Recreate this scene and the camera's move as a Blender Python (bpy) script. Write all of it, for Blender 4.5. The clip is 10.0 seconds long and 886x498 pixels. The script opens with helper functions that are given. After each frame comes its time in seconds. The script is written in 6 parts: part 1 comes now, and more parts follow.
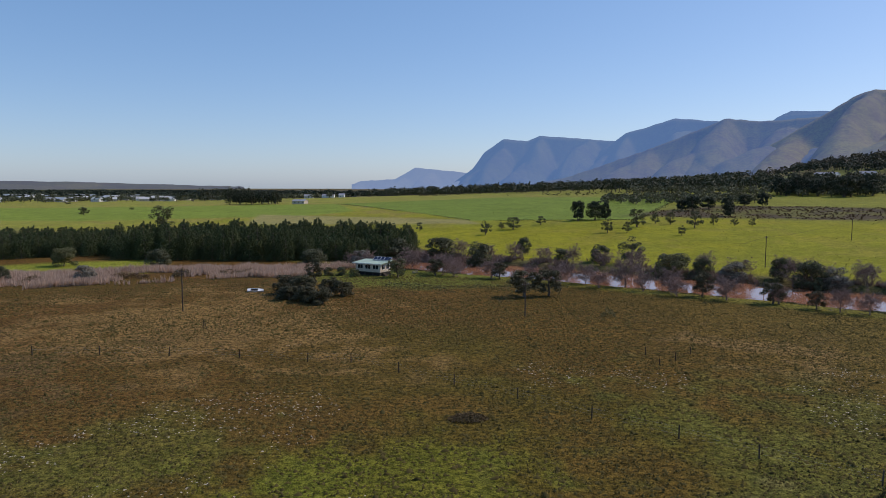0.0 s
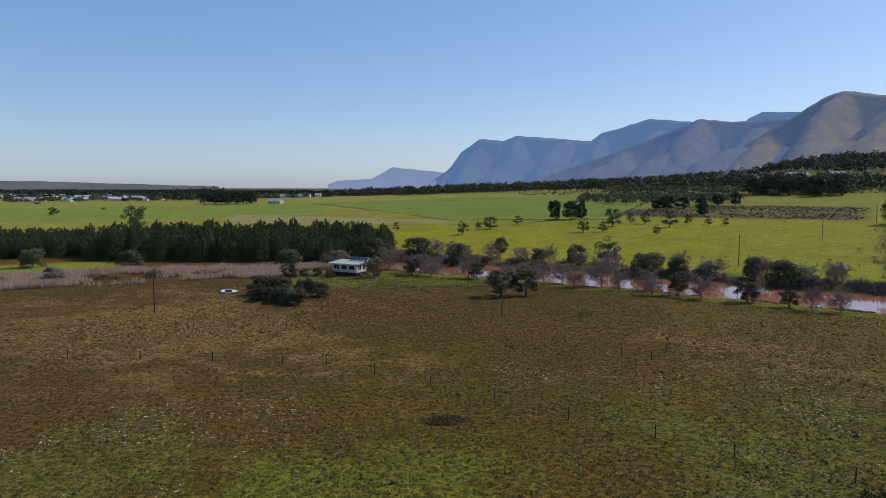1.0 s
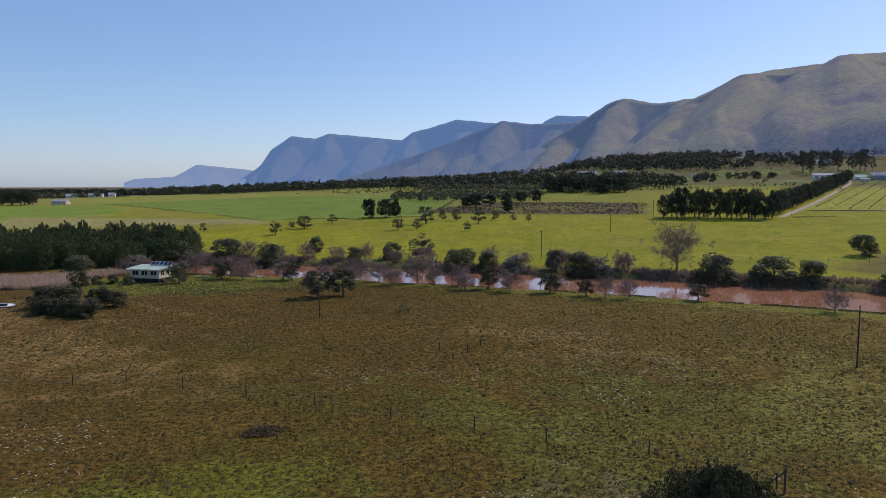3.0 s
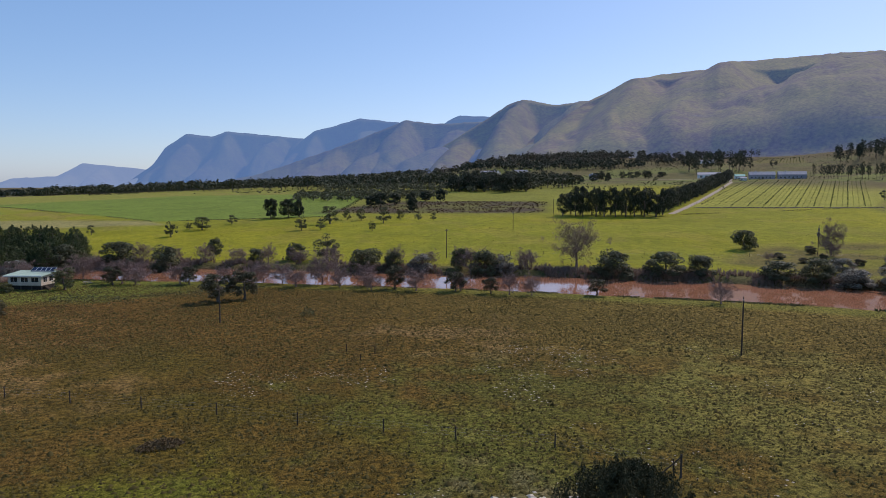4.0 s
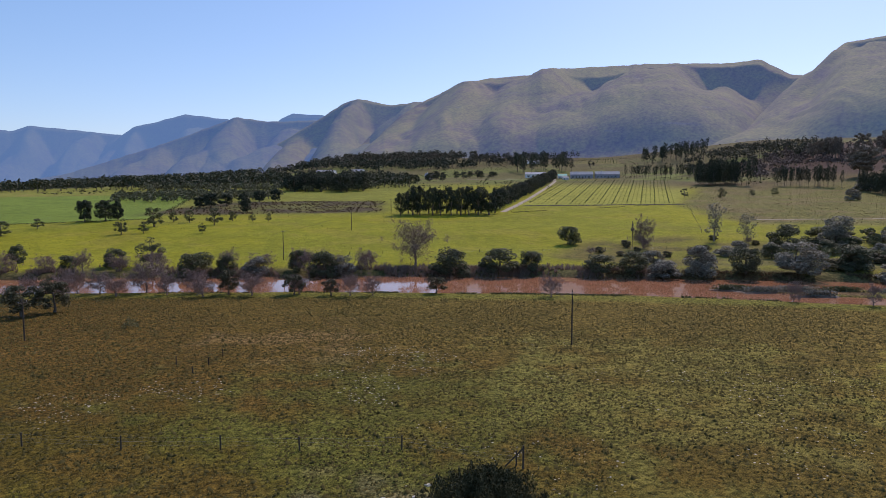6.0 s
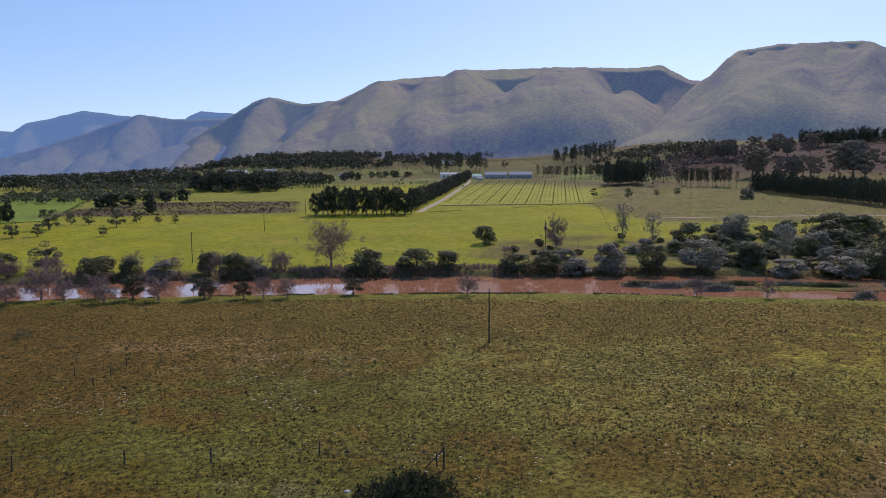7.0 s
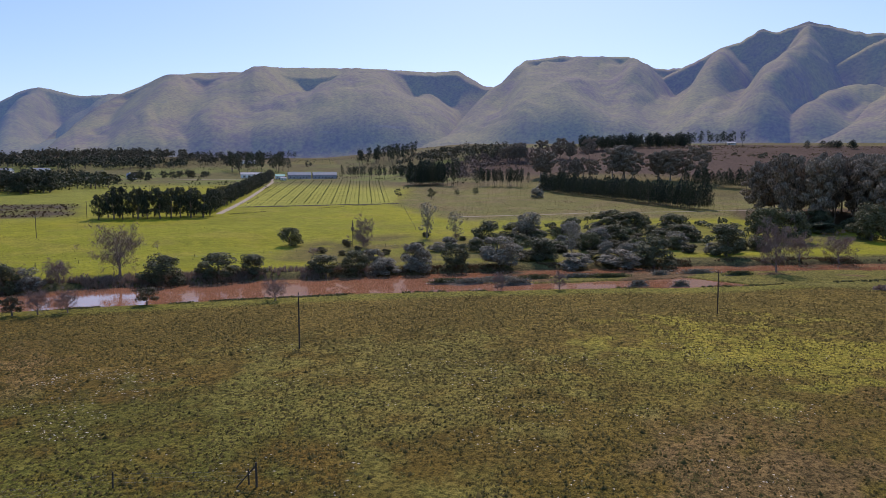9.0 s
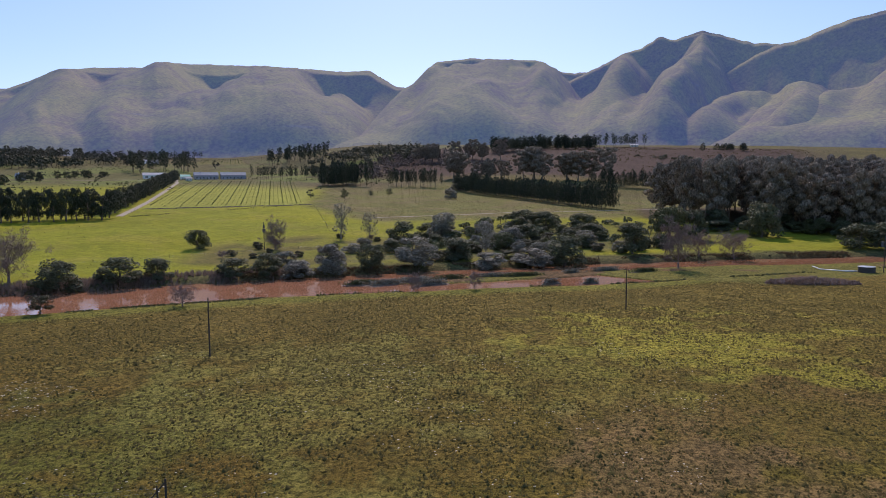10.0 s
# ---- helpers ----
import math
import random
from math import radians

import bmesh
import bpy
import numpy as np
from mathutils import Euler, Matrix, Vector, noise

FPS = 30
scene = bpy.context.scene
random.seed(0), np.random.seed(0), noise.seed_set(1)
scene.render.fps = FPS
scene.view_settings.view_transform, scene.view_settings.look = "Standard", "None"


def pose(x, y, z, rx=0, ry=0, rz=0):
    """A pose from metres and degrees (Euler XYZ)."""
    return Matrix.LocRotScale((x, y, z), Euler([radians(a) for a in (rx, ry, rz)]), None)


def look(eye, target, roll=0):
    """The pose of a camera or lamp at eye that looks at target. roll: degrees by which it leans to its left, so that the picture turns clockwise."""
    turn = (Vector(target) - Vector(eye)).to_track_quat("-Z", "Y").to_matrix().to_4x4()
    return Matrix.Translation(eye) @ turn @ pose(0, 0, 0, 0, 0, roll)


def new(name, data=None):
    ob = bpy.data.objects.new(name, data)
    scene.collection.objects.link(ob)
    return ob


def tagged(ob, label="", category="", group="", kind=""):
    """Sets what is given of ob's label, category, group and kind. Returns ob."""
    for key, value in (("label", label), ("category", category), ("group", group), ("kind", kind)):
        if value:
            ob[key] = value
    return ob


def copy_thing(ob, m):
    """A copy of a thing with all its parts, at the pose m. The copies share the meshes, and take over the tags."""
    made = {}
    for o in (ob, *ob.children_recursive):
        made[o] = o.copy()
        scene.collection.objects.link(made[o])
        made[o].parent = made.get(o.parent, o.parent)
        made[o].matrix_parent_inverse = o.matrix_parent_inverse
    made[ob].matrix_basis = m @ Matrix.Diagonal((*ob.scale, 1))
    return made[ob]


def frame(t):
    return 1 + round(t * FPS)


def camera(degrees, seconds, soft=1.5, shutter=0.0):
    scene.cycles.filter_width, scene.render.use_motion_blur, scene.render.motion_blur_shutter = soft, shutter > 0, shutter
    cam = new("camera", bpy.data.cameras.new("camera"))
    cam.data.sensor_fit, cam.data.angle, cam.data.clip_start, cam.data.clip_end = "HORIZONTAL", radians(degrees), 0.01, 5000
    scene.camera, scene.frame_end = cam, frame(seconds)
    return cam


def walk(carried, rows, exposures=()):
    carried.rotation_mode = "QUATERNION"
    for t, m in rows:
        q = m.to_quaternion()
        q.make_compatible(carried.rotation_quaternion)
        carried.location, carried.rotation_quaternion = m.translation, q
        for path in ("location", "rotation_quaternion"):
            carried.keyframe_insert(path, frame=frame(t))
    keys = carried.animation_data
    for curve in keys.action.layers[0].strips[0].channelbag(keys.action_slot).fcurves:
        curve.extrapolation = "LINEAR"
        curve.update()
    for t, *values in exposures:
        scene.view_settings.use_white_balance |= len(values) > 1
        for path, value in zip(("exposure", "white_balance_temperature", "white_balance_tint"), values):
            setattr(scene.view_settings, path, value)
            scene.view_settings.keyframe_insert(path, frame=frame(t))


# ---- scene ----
FOV = 65.306
cam = camera(FOV, 10.0, soft=0.6)
# seconds, eye x, y, z, heading (clockwise from +y), pitch, roll
ROWS = [
    (0.0, 0.00, 0.00, 23.73, 0.000, -5.214, -0.136),
    (0.5, -0.02, 0.37, 23.73, 0.637, -5.224, -0.170),
    (1.0, 0.13, 0.65, 23.75, 1.891, -5.235, -0.144),
    (1.5, 0.17, 0.93, 23.72, 6.456, -5.273, -0.109),
    (2.0, 0.04, 1.33, 23.79, 10.788, -5.325, -0.043),
    (2.5, 0.08, 1.66, 23.80, 13.764, -5.338, -0.048),
    (4.0, 0.12, 2.38, 23.88, 25.081, -5.420, 0.049),
    (4.5, 0.23, 2.74, 23.87, 28.645, -5.445, 0.118),
    (5.0, 0.35, 3.04, 23.89, 31.981, -5.458, 0.185),
    (5.5, 0.40, 3.32, 23.95, 35.167, -5.476, 0.164),
    (7.0, 0.90, 4.22, 23.87, 45.455, -5.493, 0.148),
    (7.5, 1.05, 4.49, 23.87, 49.242, -5.506, 0.170),
    (8.0, 1.10, 4.71, 23.88, 53.825, -5.516, 0.186),
    (8.5, 1.21, 4.99, 23.90, 57.286, -5.513, 0.140),
    (9.0, 1.45, 5.19, 23.93, 61.479, -5.507, 0.142),
    (9.5, 1.66, 5.49, 23.92, 65.788, -5.505, 0.163),
    (10.0, 1.88, 5.82, 23.95, 68.635, -5.483, 0.181),
]
walk(cam, [(t, pose(x, y, z, 90 + pitch, roll, -yaw)) for t, x, y, z, yaw, pitch, roll in ROWS],
     exposures=[(0.0, -0.35, 6500, 21), (2.5, -0.30, 6500, 22), (5.0, -0.22, 6500, 24), (7.5, -0.12, 6500, 26), (10.0, -0.08, 6500, 26)])

# ---- light ----
SUN_AZ, SUN_EL = 68.0, 43.0
world = bpy.data.worlds.new("sky")
scene.world = world
world.use_nodes = True
wn = world.node_tree.nodes
sky = wn.new("ShaderNodeTexSky")
sky.sky_type, sky.sun_disc = "NISHITA", False
sky.sun_elevation, sky.sun_rotation = radians(SUN_EL), radians(SUN_AZ)
sky.altitude, sky.air_density, sky.dust_density, sky.ozone_density = 0, 0.9, 0.55, 2.6
wn["Background"].inputs["Strength"].default_value = 0.148
veil = wn.new("ShaderNodeMix")
veil.data_type = "RGBA"
veil.inputs["Factor"].default_value, veil.inputs["B"].default_value = 0.25, (0.9, 3.85, 7.3, 1)
world.node_tree.links.new(sky.outputs[0], veil.inputs["A"])
world.node_tree.links.new(veil.outputs["Result"], wn["Background"].inputs["Color"])
sun = new("sun", bpy.data.lights.new("sun", "SUN"))
sun.data.energy, sun.data.angle, sun.data.color = 3.5, radians(0.53), (1.0, 0.91, 0.77)
a, e = radians(SUN_AZ), radians(SUN_EL)
sun.matrix_world = look((60 * math.sin(a), 60 * math.cos(a), 60), (60 * math.sin(a) - math.sin(a) * math.cos(e), 60 * math.cos(a) - math.cos(a) * math.cos(e), 60 - math.sin(e)))


# ---- materials ----
def material(name, rough=0.9, metal=0.0):
    m = bpy.data.materials.new(name)
    m.use_nodes = True
    b = m.node_tree.nodes["Principled BSDF"]
    b.inputs["Roughness"].default_value, b.inputs["Metallic"].default_value = rough, metal
    return m, m.node_tree.nodes, m.node_tree.links, b


def noise_node(n, l, scale, detail=4.0, rough=0.55, coord="Object", stretch=None):
    tc = n.new("ShaderNodeTexCoord")
    tex = n.new("ShaderNodeTexNoise")
    tex.inputs["Scale"].default_value, tex.inputs["Detail"].default_value, tex.inputs["Roughness"].default_value = scale, detail, rough
    if stretch:
        mp = n.new("ShaderNodeMapping")
        mp.inputs["Scale"].default_value = stretch
        l.new(tc.outputs[coord], mp.inputs[0])
        l.new(mp.outputs[0], tex.inputs["Vector"])
    else:
        l.new(tc.outputs[coord], tex.inputs["Vector"])
    return tex.outputs["Fac"]


def ramp(n, l, fac, lo, hi, a=0.0, b=1.0):
    r = n.new("ShaderNodeMapRange")
    r.inputs["From Min"].default_value, r.inputs["From Max"].default_value = lo, hi
    r.inputs["To Min"].default_value, r.inputs["To Max"].default_value = a, b
    l.new(fac, r.inputs["Value"])
    return r.outputs["Result"]


def mix(n, l, fac, a, b, kind="MIX"):
    x = n.new("ShaderNodeMix")
    x.data_type, x.blend_type = "RGBA", kind
    for sock, v in ((x.inputs["Factor"], fac), (x.inputs["A"], a), (x.inputs["B"], b)):
        if isinstance(v, (tuple, list)):
            sock.default_value = (*v, 1)
        elif isinstance(v, (int, float)):
            sock.default_value = v
        else:
            l.new(v, sock)
    return x.outputs["Result"]


def bumped(n, l, b, height, strength, dist):
    bp = n.new("ShaderNodeBump")
    bp.inputs["Strength"].default_value, bp.inputs["Distance"].default_value = strength, dist
    l.new(height, bp.inputs["Height"])
    l.new(bp.outputs[0], b.inputs["Normal"])


def plain(name, c1, c2, scale=3.0, rough=0.85, metal=0.0, bump=0.0, stretch=None):
    """A surface of two mottled tones, coarse and fine."""
    m, n, l, b = material(name, rough, metal)
    coarse, fine = noise_node(n, l, scale, 3, stretch=stretch), noise_node(n, l, scale * 9, 3, stretch=stretch)
    c = mix(n, l, ramp(n, l, coarse, 0.35, 0.65), c1, c2)
    c = mix(n, l, 0.35, c, mix(n, l, fine, tuple(v * 0.6 for v in c1), tuple(min(1, v * 1.3) for v in c2)))
    l.new(c, b.inputs["Base Color"])
    if bump:
        bumped(n, l, b, fine, 0.5, bump)
    return m


def leaf(name, c1, c2, through_light=0.25, rough=0.65, gloss=0.16):
    """Foliage: tone per leaf clump and per plant, with some light passing through."""
    m, n, l, b = material(name, rough)
    g, oi = n.new("ShaderNodeNewGeometry"), n.new("ShaderNodeObjectInfo")
    c = mix(n, l, g.outputs["Random Per Island"], c1, c2)
    c = mix(n, l, ramp(n, l, oi.outputs["Random"], 0, 1, 0.0, 0.45), c, mix(n, l, 0.5, c2, (0.16, 0.15, 0.07)))
    l.new(c, b.inputs["Base Color"])
    b.inputs["Specular IOR Level"].default_value = gloss
    t = n.new("ShaderNodeBsdfTranslucent")
    l.new(c, t.inputs["Color"])
    s = n.new("ShaderNodeMixShader")
    s.inputs[0].default_value = through_light
    l.new(b.outputs[0], s.inputs[1])
    l.new(t.outputs[0], s.inputs[2])
    l.new(s.outputs[0], n["Material Output"].inputs["Surface"])
    return m


def ground_material():
    m, n, l, b = material("ground_cover", 0.95)
    at = n.new("ShaderNodeAttribute")
    at.attribute_name = "cover"
    cover, tuft = at.outputs["Color"], at.outputs["Alpha"]
    n1, n2, n3, n4 = noise_node(n, l, 0.05, 5), noise_node(n, l, 0.30, 6, 0.7), noise_node(n, l, 1.5, 5, 0.7), noise_node(n, l, 6.0, 3, 0.7)
    c = mix(n, l, 1.0, cover, mix(n, l, n1, (0.68, 0.68, 0.70), (1.32, 1.30, 1.25)), "MULTIPLY")
    c = mix(n, l, 1.0, c, mix(n, l, ramp(n, l, n2, 0.3, 0.7), (0.72, 0.78, 0.70), (1.28, 1.22, 1.2)), "MULTIPLY")
    rough = mix(n, l, 1.0, c, mix(n, l, ramp(n, l, n3, 0.40, 0.60), (0.42, 0.44, 0.40), (1.42, 1.38, 1.25)), "MULTIPLY")
    rough = mix(n, l, 1.0, rough, mix(n, l, ramp(n, l, n4, 0.35, 0.65), (0.75, 0.75, 0.72), (1.22, 1.22, 1.2)), "MULTIPLY")
    even = mix(n, l, 1.0, c, mix(n, l, ramp(n, l, n3, 0.35, 0.65), (0.86, 0.88, 0.85), (1.12, 1.10, 1.08)), "MULTIPLY")
    l.new(mix(n, l, tuft, even, rough), b.inputs["Base Color"])
    b.inputs["Specular IOR Level"].default_value, b.inputs["Roughness"].default_value = 0.06, 0.95
    bp = n.new("ShaderNodeBump")
    bp.inputs["Distance"].default_value = 0.35
    l.new(ramp(n, l, tuft, 0, 1, 0.12, 0.8), bp.inputs["Strength"])
    l.new(n3, bp.inputs["Height"])
    l.new(bp.outputs[0], b.inputs["Normal"])
    return m


def water_material():
    m, n, l, b = material("muddy_water", 0.06)
    c = mix(n, l, noise_node(n, l, 0.04, 4), (0.27, 0.112, 0.058), (0.39, 0.18, 0.10))
    l.new(c, b.inputs["Base Color"])
    b.inputs["IOR"].default_value = 1.33
    rip = noise_node(n, l, 0.9, 3, stretch=(1.0, 0.45, 1.0))
    l.new(ramp(n, l, noise_node(n, l, 0.03, 3), 0.4, 0.62, 0.01, 0.07), b.inputs["Roughness"])
    bumped(n, l, b, rip, 0.05, 0.1)
    return m


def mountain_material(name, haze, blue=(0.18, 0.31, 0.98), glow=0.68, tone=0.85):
    """Heath and rock on far slopes, with the distance haze painted in as blue emission."""
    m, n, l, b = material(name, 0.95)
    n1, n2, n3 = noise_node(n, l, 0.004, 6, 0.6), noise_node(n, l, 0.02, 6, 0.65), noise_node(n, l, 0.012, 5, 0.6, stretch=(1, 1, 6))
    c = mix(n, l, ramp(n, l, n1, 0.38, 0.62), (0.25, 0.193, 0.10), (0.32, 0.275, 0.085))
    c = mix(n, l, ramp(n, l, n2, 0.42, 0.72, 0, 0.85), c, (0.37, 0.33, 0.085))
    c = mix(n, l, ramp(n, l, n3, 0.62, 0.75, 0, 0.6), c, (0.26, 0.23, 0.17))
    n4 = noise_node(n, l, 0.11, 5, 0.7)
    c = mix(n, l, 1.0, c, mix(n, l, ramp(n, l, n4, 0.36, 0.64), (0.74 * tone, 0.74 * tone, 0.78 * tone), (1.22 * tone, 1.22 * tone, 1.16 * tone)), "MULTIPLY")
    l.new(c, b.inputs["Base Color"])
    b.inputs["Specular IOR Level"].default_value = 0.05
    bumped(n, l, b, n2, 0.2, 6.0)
    # blue glow mixed over the slope colour stands in for haze
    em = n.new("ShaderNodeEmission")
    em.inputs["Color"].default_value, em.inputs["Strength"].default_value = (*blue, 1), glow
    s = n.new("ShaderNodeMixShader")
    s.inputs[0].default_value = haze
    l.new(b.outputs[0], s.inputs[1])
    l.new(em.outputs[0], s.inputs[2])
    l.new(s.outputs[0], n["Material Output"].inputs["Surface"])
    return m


def glass_material():
    m, n, l, b = material("window_glass", 0.05)
    b.inputs["Base Color"].default_value = (0.02, 0.025, 0.03, 1)
    b.inputs["Specular IOR Level"].default_value = 0.8
    return m


GROUND, WATER = ground_material(), water_material()
BARK = plain("grey_bark", (0.09, 0.07, 0.055), (0.16, 0.13, 0.10), 2.0, 0.95)
BARK_PALE = plain("pale_bark", (0.15, 0.125, 0.10), (0.26, 0.22, 0.18), 1.5, 0.9)
TWIG = plain("bare_twigs", (0.18, 0.118, 0.098), (0.29, 0.20, 0.168), 2.0, 0.95)
LEAF_DARK = leaf("dark_evergreen_leaves", (0.036, 0.043, 0.026), (0.150, 0.155, 0.085))
LEAF_OLIVE = leaf("olive_leaves", (0.048, 0.056, 0.026), (0.155, 0.158, 0.072))
LEAF_SILVER = leaf("grey_green_leaves", (0.055, 0.055, 0.047), (0.36, 0.33, 0.265), 0.25)
LEAF_WOOD = leaf("woodland_foliage", (0.030, 0.034, 0.025), (0.090, 0.088, 0.062))
LEAF_PINE = leaf("pine_needles", (0.017, 0.025, 0.017), (0.045, 0.058, 0.034), 0.12)
LEAF_CLOSE = leaf("dense_dark_sprays", (0.018, 0.022, 0.013), (0.050, 0.052, 0.030), 0.1, 0.8, 0.05)
LEAF_PLANT = leaf("plantation_foliage", (0.024, 0.040, 0.018), (0.085, 0.115, 0.040), 0.25)
LEAF_GUM = leaf("gum_leaves", (0.05, 0.042, 0.034), (0.40, 0.31, 0.235), 0.15)
BARE_WOOD = leaf("leafless_thicket", (0.055, 0.045, 0.045), (0.15, 0.115, 0.105), 0.2)
REED = leaf("dry_reeds", (0.42, 0.27, 0.20), (0.74, 0.54, 0.42), 0.4)
GRASS = leaf("pasture_tufts", (0.075, 0.06, 0.02), (0.20, 0.15, 0.05), 0.25)
GRASS_FRESH = leaf("fresh_grass", (0.08, 0.09, 0.018), (0.20, 0.20, 0.04), 0.3)
VINE = leaf("vine_leaves", (0.045, 0.06, 0.015), (0.10, 0.11, 0.03), 0.25)
STONE = plain("pale_stone", (0.40, 0.34, 0.26), (0.62, 0.54, 0.43), 1.5, 0.9)
WOOD_OLD = plain("weathered_wood", (0.04, 0.03, 0.022), (0.09, 0.068, 0.05), 4.0, 0.9, stretch=(1, 1, 0.15))
WOOD_PALE = plain("sun_bleached_wood", (0.20, 0.17, 0.14), (0.32, 0.28, 0.23), 4.0, 0.9, stretch=(0.15, 1, 1))
WHITE = plain("white_plaster", (0.66, 0.64, 0.60), (0.78, 0.77, 0.74), 0.8, 0.8)
CREAM = plain("cream_boards", (0.50, 0.42, 0.32), (0.62, 0.54, 0.43), 1.0, 0.8)
BRICK_PLINTH = plain("dark_plinth", (0.05, 0.042, 0.038), (0.09, 0.075, 0.065), 2.0, 0.9)
ROOF_GREEN = plain("pale_green_sheet_roof", (0.34, 0.45, 0.36), (0.46, 0.56, 0.46), 0.6, 0.55, 0.0)
ROOF_GREY = plain("grey_sheet_roof", (0.26, 0.26, 0.29), (0.37, 0.37, 0.41), 0.4, 0.65, 0.0)
ROOF_PALE = plain("pale_sheet_roof", (0.50, 0.49, 0.47), (0.66, 0.65, 0.63), 0.4, 0.6, 0.0)
ROOF_TEAL = plain("teal_sheet_roof", (0.05, 0.32, 0.26), (0.09, 0.42, 0.34), 0.5, 0.5)
SHED_BLUE = plain("blue_grey_cladding", (0.26, 0.245, 0.275), (0.34, 0.325, 0.36), 0.3, 0.7)
STEEL = plain("galvanised_steel", (0.35, 0.36, 0.37), (0.5, 0.5, 0.51), 2.0, 0.45, 0.7)
DARK_METAL = plain("dark_painted_metal", (0.05, 0.05, 0.052), (0.09, 0.09, 0.095), 2.0, 0.6)
# near-black that paints the shade beneath the cottage
SHADE_BLACK = plain("underfloor_black", (0.012, 0.011, 0.010), (0.025, 0.022, 0.02), 2.0, 0.9)
GLASS = glass_material()
SOLAR = plain("solar_cells", (0.012, 0.02, 0.05), (0.02, 0.03, 0.07), 3.0, 0.15)
DIRT = plain("pale_track_dirt", (0.29, 0.23, 0.17), (0.40, 0.33, 0.25), 0.5, 0.95)
PLASTIC = plain("white_gelcoat", (0.72, 0.72, 0.70), (0.82, 0.82, 0.80), 1.0, 0.3)
MUD = plain("river_mud", (0.10, 0.065, 0.045), (0.18, 0.12, 0.085), 0.8, 0.8)
BRAMBLE = leaf("dry_bramble_stems", (0.17, 0.11, 0.09), (0.32, 0.22, 0.19), 0.3)

LEAF_BOAT = leaf("grey_olive_leaves", (0.036, 0.036, 0.021), (0.092, 0.086, 0.05), 0.2)
BRUSH = leaf("dry_brush_stems", (0.085, 0.058, 0.034), (0.20, 0.14, 0.08), 0.2, 0.9, 0.03)
TUSSOCK = leaf("dark_tussocks", (0.050, 0.040, 0.014), (0.115, 0.088, 0.028), 0.2, 0.9, 0.02)
# ---- geometry helpers ----


def smooth(lo, hi, v):
    v = np.clip((v - lo) / (hi - lo), 0, 1)
    return v * v * (3 - 2 * v)


def fbm(x, y, seed=0, octaves=4):
    """Smooth value noise in the plane, about 0 to 1."""
    total, amp, norm = 0.0, 1.0, 0.0
    for o in range(octaves):
        ix, iy = np.floor(x).astype(np.int64), np.floor(y).astype(np.int64)
        fx, fy = x - ix, y - iy
        fx, fy = fx * fx * (3 - 2 * fx), fy * fy * (3 - 2 * fy)

        def cell(i, j):
            h = (i * 374761393 + j * 668265263 + (seed + o) * 1442695041) & 0xFFFFFFFF
            h = ((h ^ (h >> 13)) * 1274126177) & 0xFFFFFFFF
            return ((h ^ (h >> 16)) & 0xFFFF) / 65535.0

        v = (cell(ix, iy) * (1 - fx) + cell(ix + 1, iy) * fx) * (1 - fy) + (cell(ix, iy + 1) * (1 - fx) + cell(ix + 1, iy + 1) * fx) * fy
        total, norm, amp = total + amp * v, norm + amp, amp * 0.5
        x, y = x * 2.03 + 17.1, y * 2.03 - 9.7
    return total / norm


def mesh_of(name, verts, faces, mat, shade=False):
    me = bpy.data.meshes.new(name)
    me.from_pydata(np.asarray(verts, float).tolist(), [], [list(f) for f in faces] if isinstance(faces, list) else faces.tolist())
    me.materials.append(mat)
    if shade:
        me.shade_smooth()
    return me


def part(name, bm, mat, parent=None, label=""):
    """Links a bmesh or a finished mesh as one object, under a thing or a part."""
    if isinstance(bm, bmesh.types.BMesh):
        me = bpy.data.meshes.new(name)
        bm.to_mesh(me)
        bm.free()
        me.materials.append(mat)
    else:
        me = bm
    ob = new(name, me)
    if parent is not None:
        ob.parent = parent
    return tagged(ob, label)


def box(x0, x1, y0, y1, z0, z1, bm=None, bevel=0.0):
    bm = bm or bmesh.new()
    made = bmesh.ops.create_cube(bm, size=1, matrix=Matrix.LocRotScale(((x0 + x1) / 2, (y0 + y1) / 2, (z0 + z1) / 2), None, (x1 - x0, y1 - y0, z1 - z0)))
    if bevel:
        edges = {ed for v in made["verts"] for ed in v.link_edges}
        bmesh.ops.bevel(bm, geom=list(edges), offset=bevel, segments=1, affect="EDGES")
    return bm


def tube(points, radii, sides=6):
    """Vertices and quads of a tapered tube along points."""
    P = np.asarray(points, float)
    verts, faces = [], []
    for i, p in enumerate(P):
        d = P[min(i + 1, len(P) - 1)] - P[max(i - 1, 0)]
        d = d / (np.linalg.norm(d) + 1e-9)
        a = np.cross(d, (0.31, 0.95, 0.05) if abs(d[2]) > 0.5 else (0, 0, 1))
        a /= np.linalg.norm(a) + 1e-9
        b = np.cross(d, a)
        for k in range(sides):
            w = 2 * math.pi * k / sides
            verts.append(p + radii[i] * (math.cos(w) * a + math.sin(w) * b))
    for i in range(len(P) - 1):
        for k in range(sides):
            j = (k + 1) % sides
            faces.append((i * sides + k, i * sides + j, (i + 1) * sides + j, (i + 1) * sides + k))
    faces.append(tuple(range((len(P) - 1) * sides, len(P) * sides)))
    return verts, faces


def joined(pieces):
    verts, faces = [], []
    for v, f in pieces:
        o = len(verts)
        verts.extend(v)
        faces.extend([tuple(i + o for i in q) for q in f])
    return verts, faces


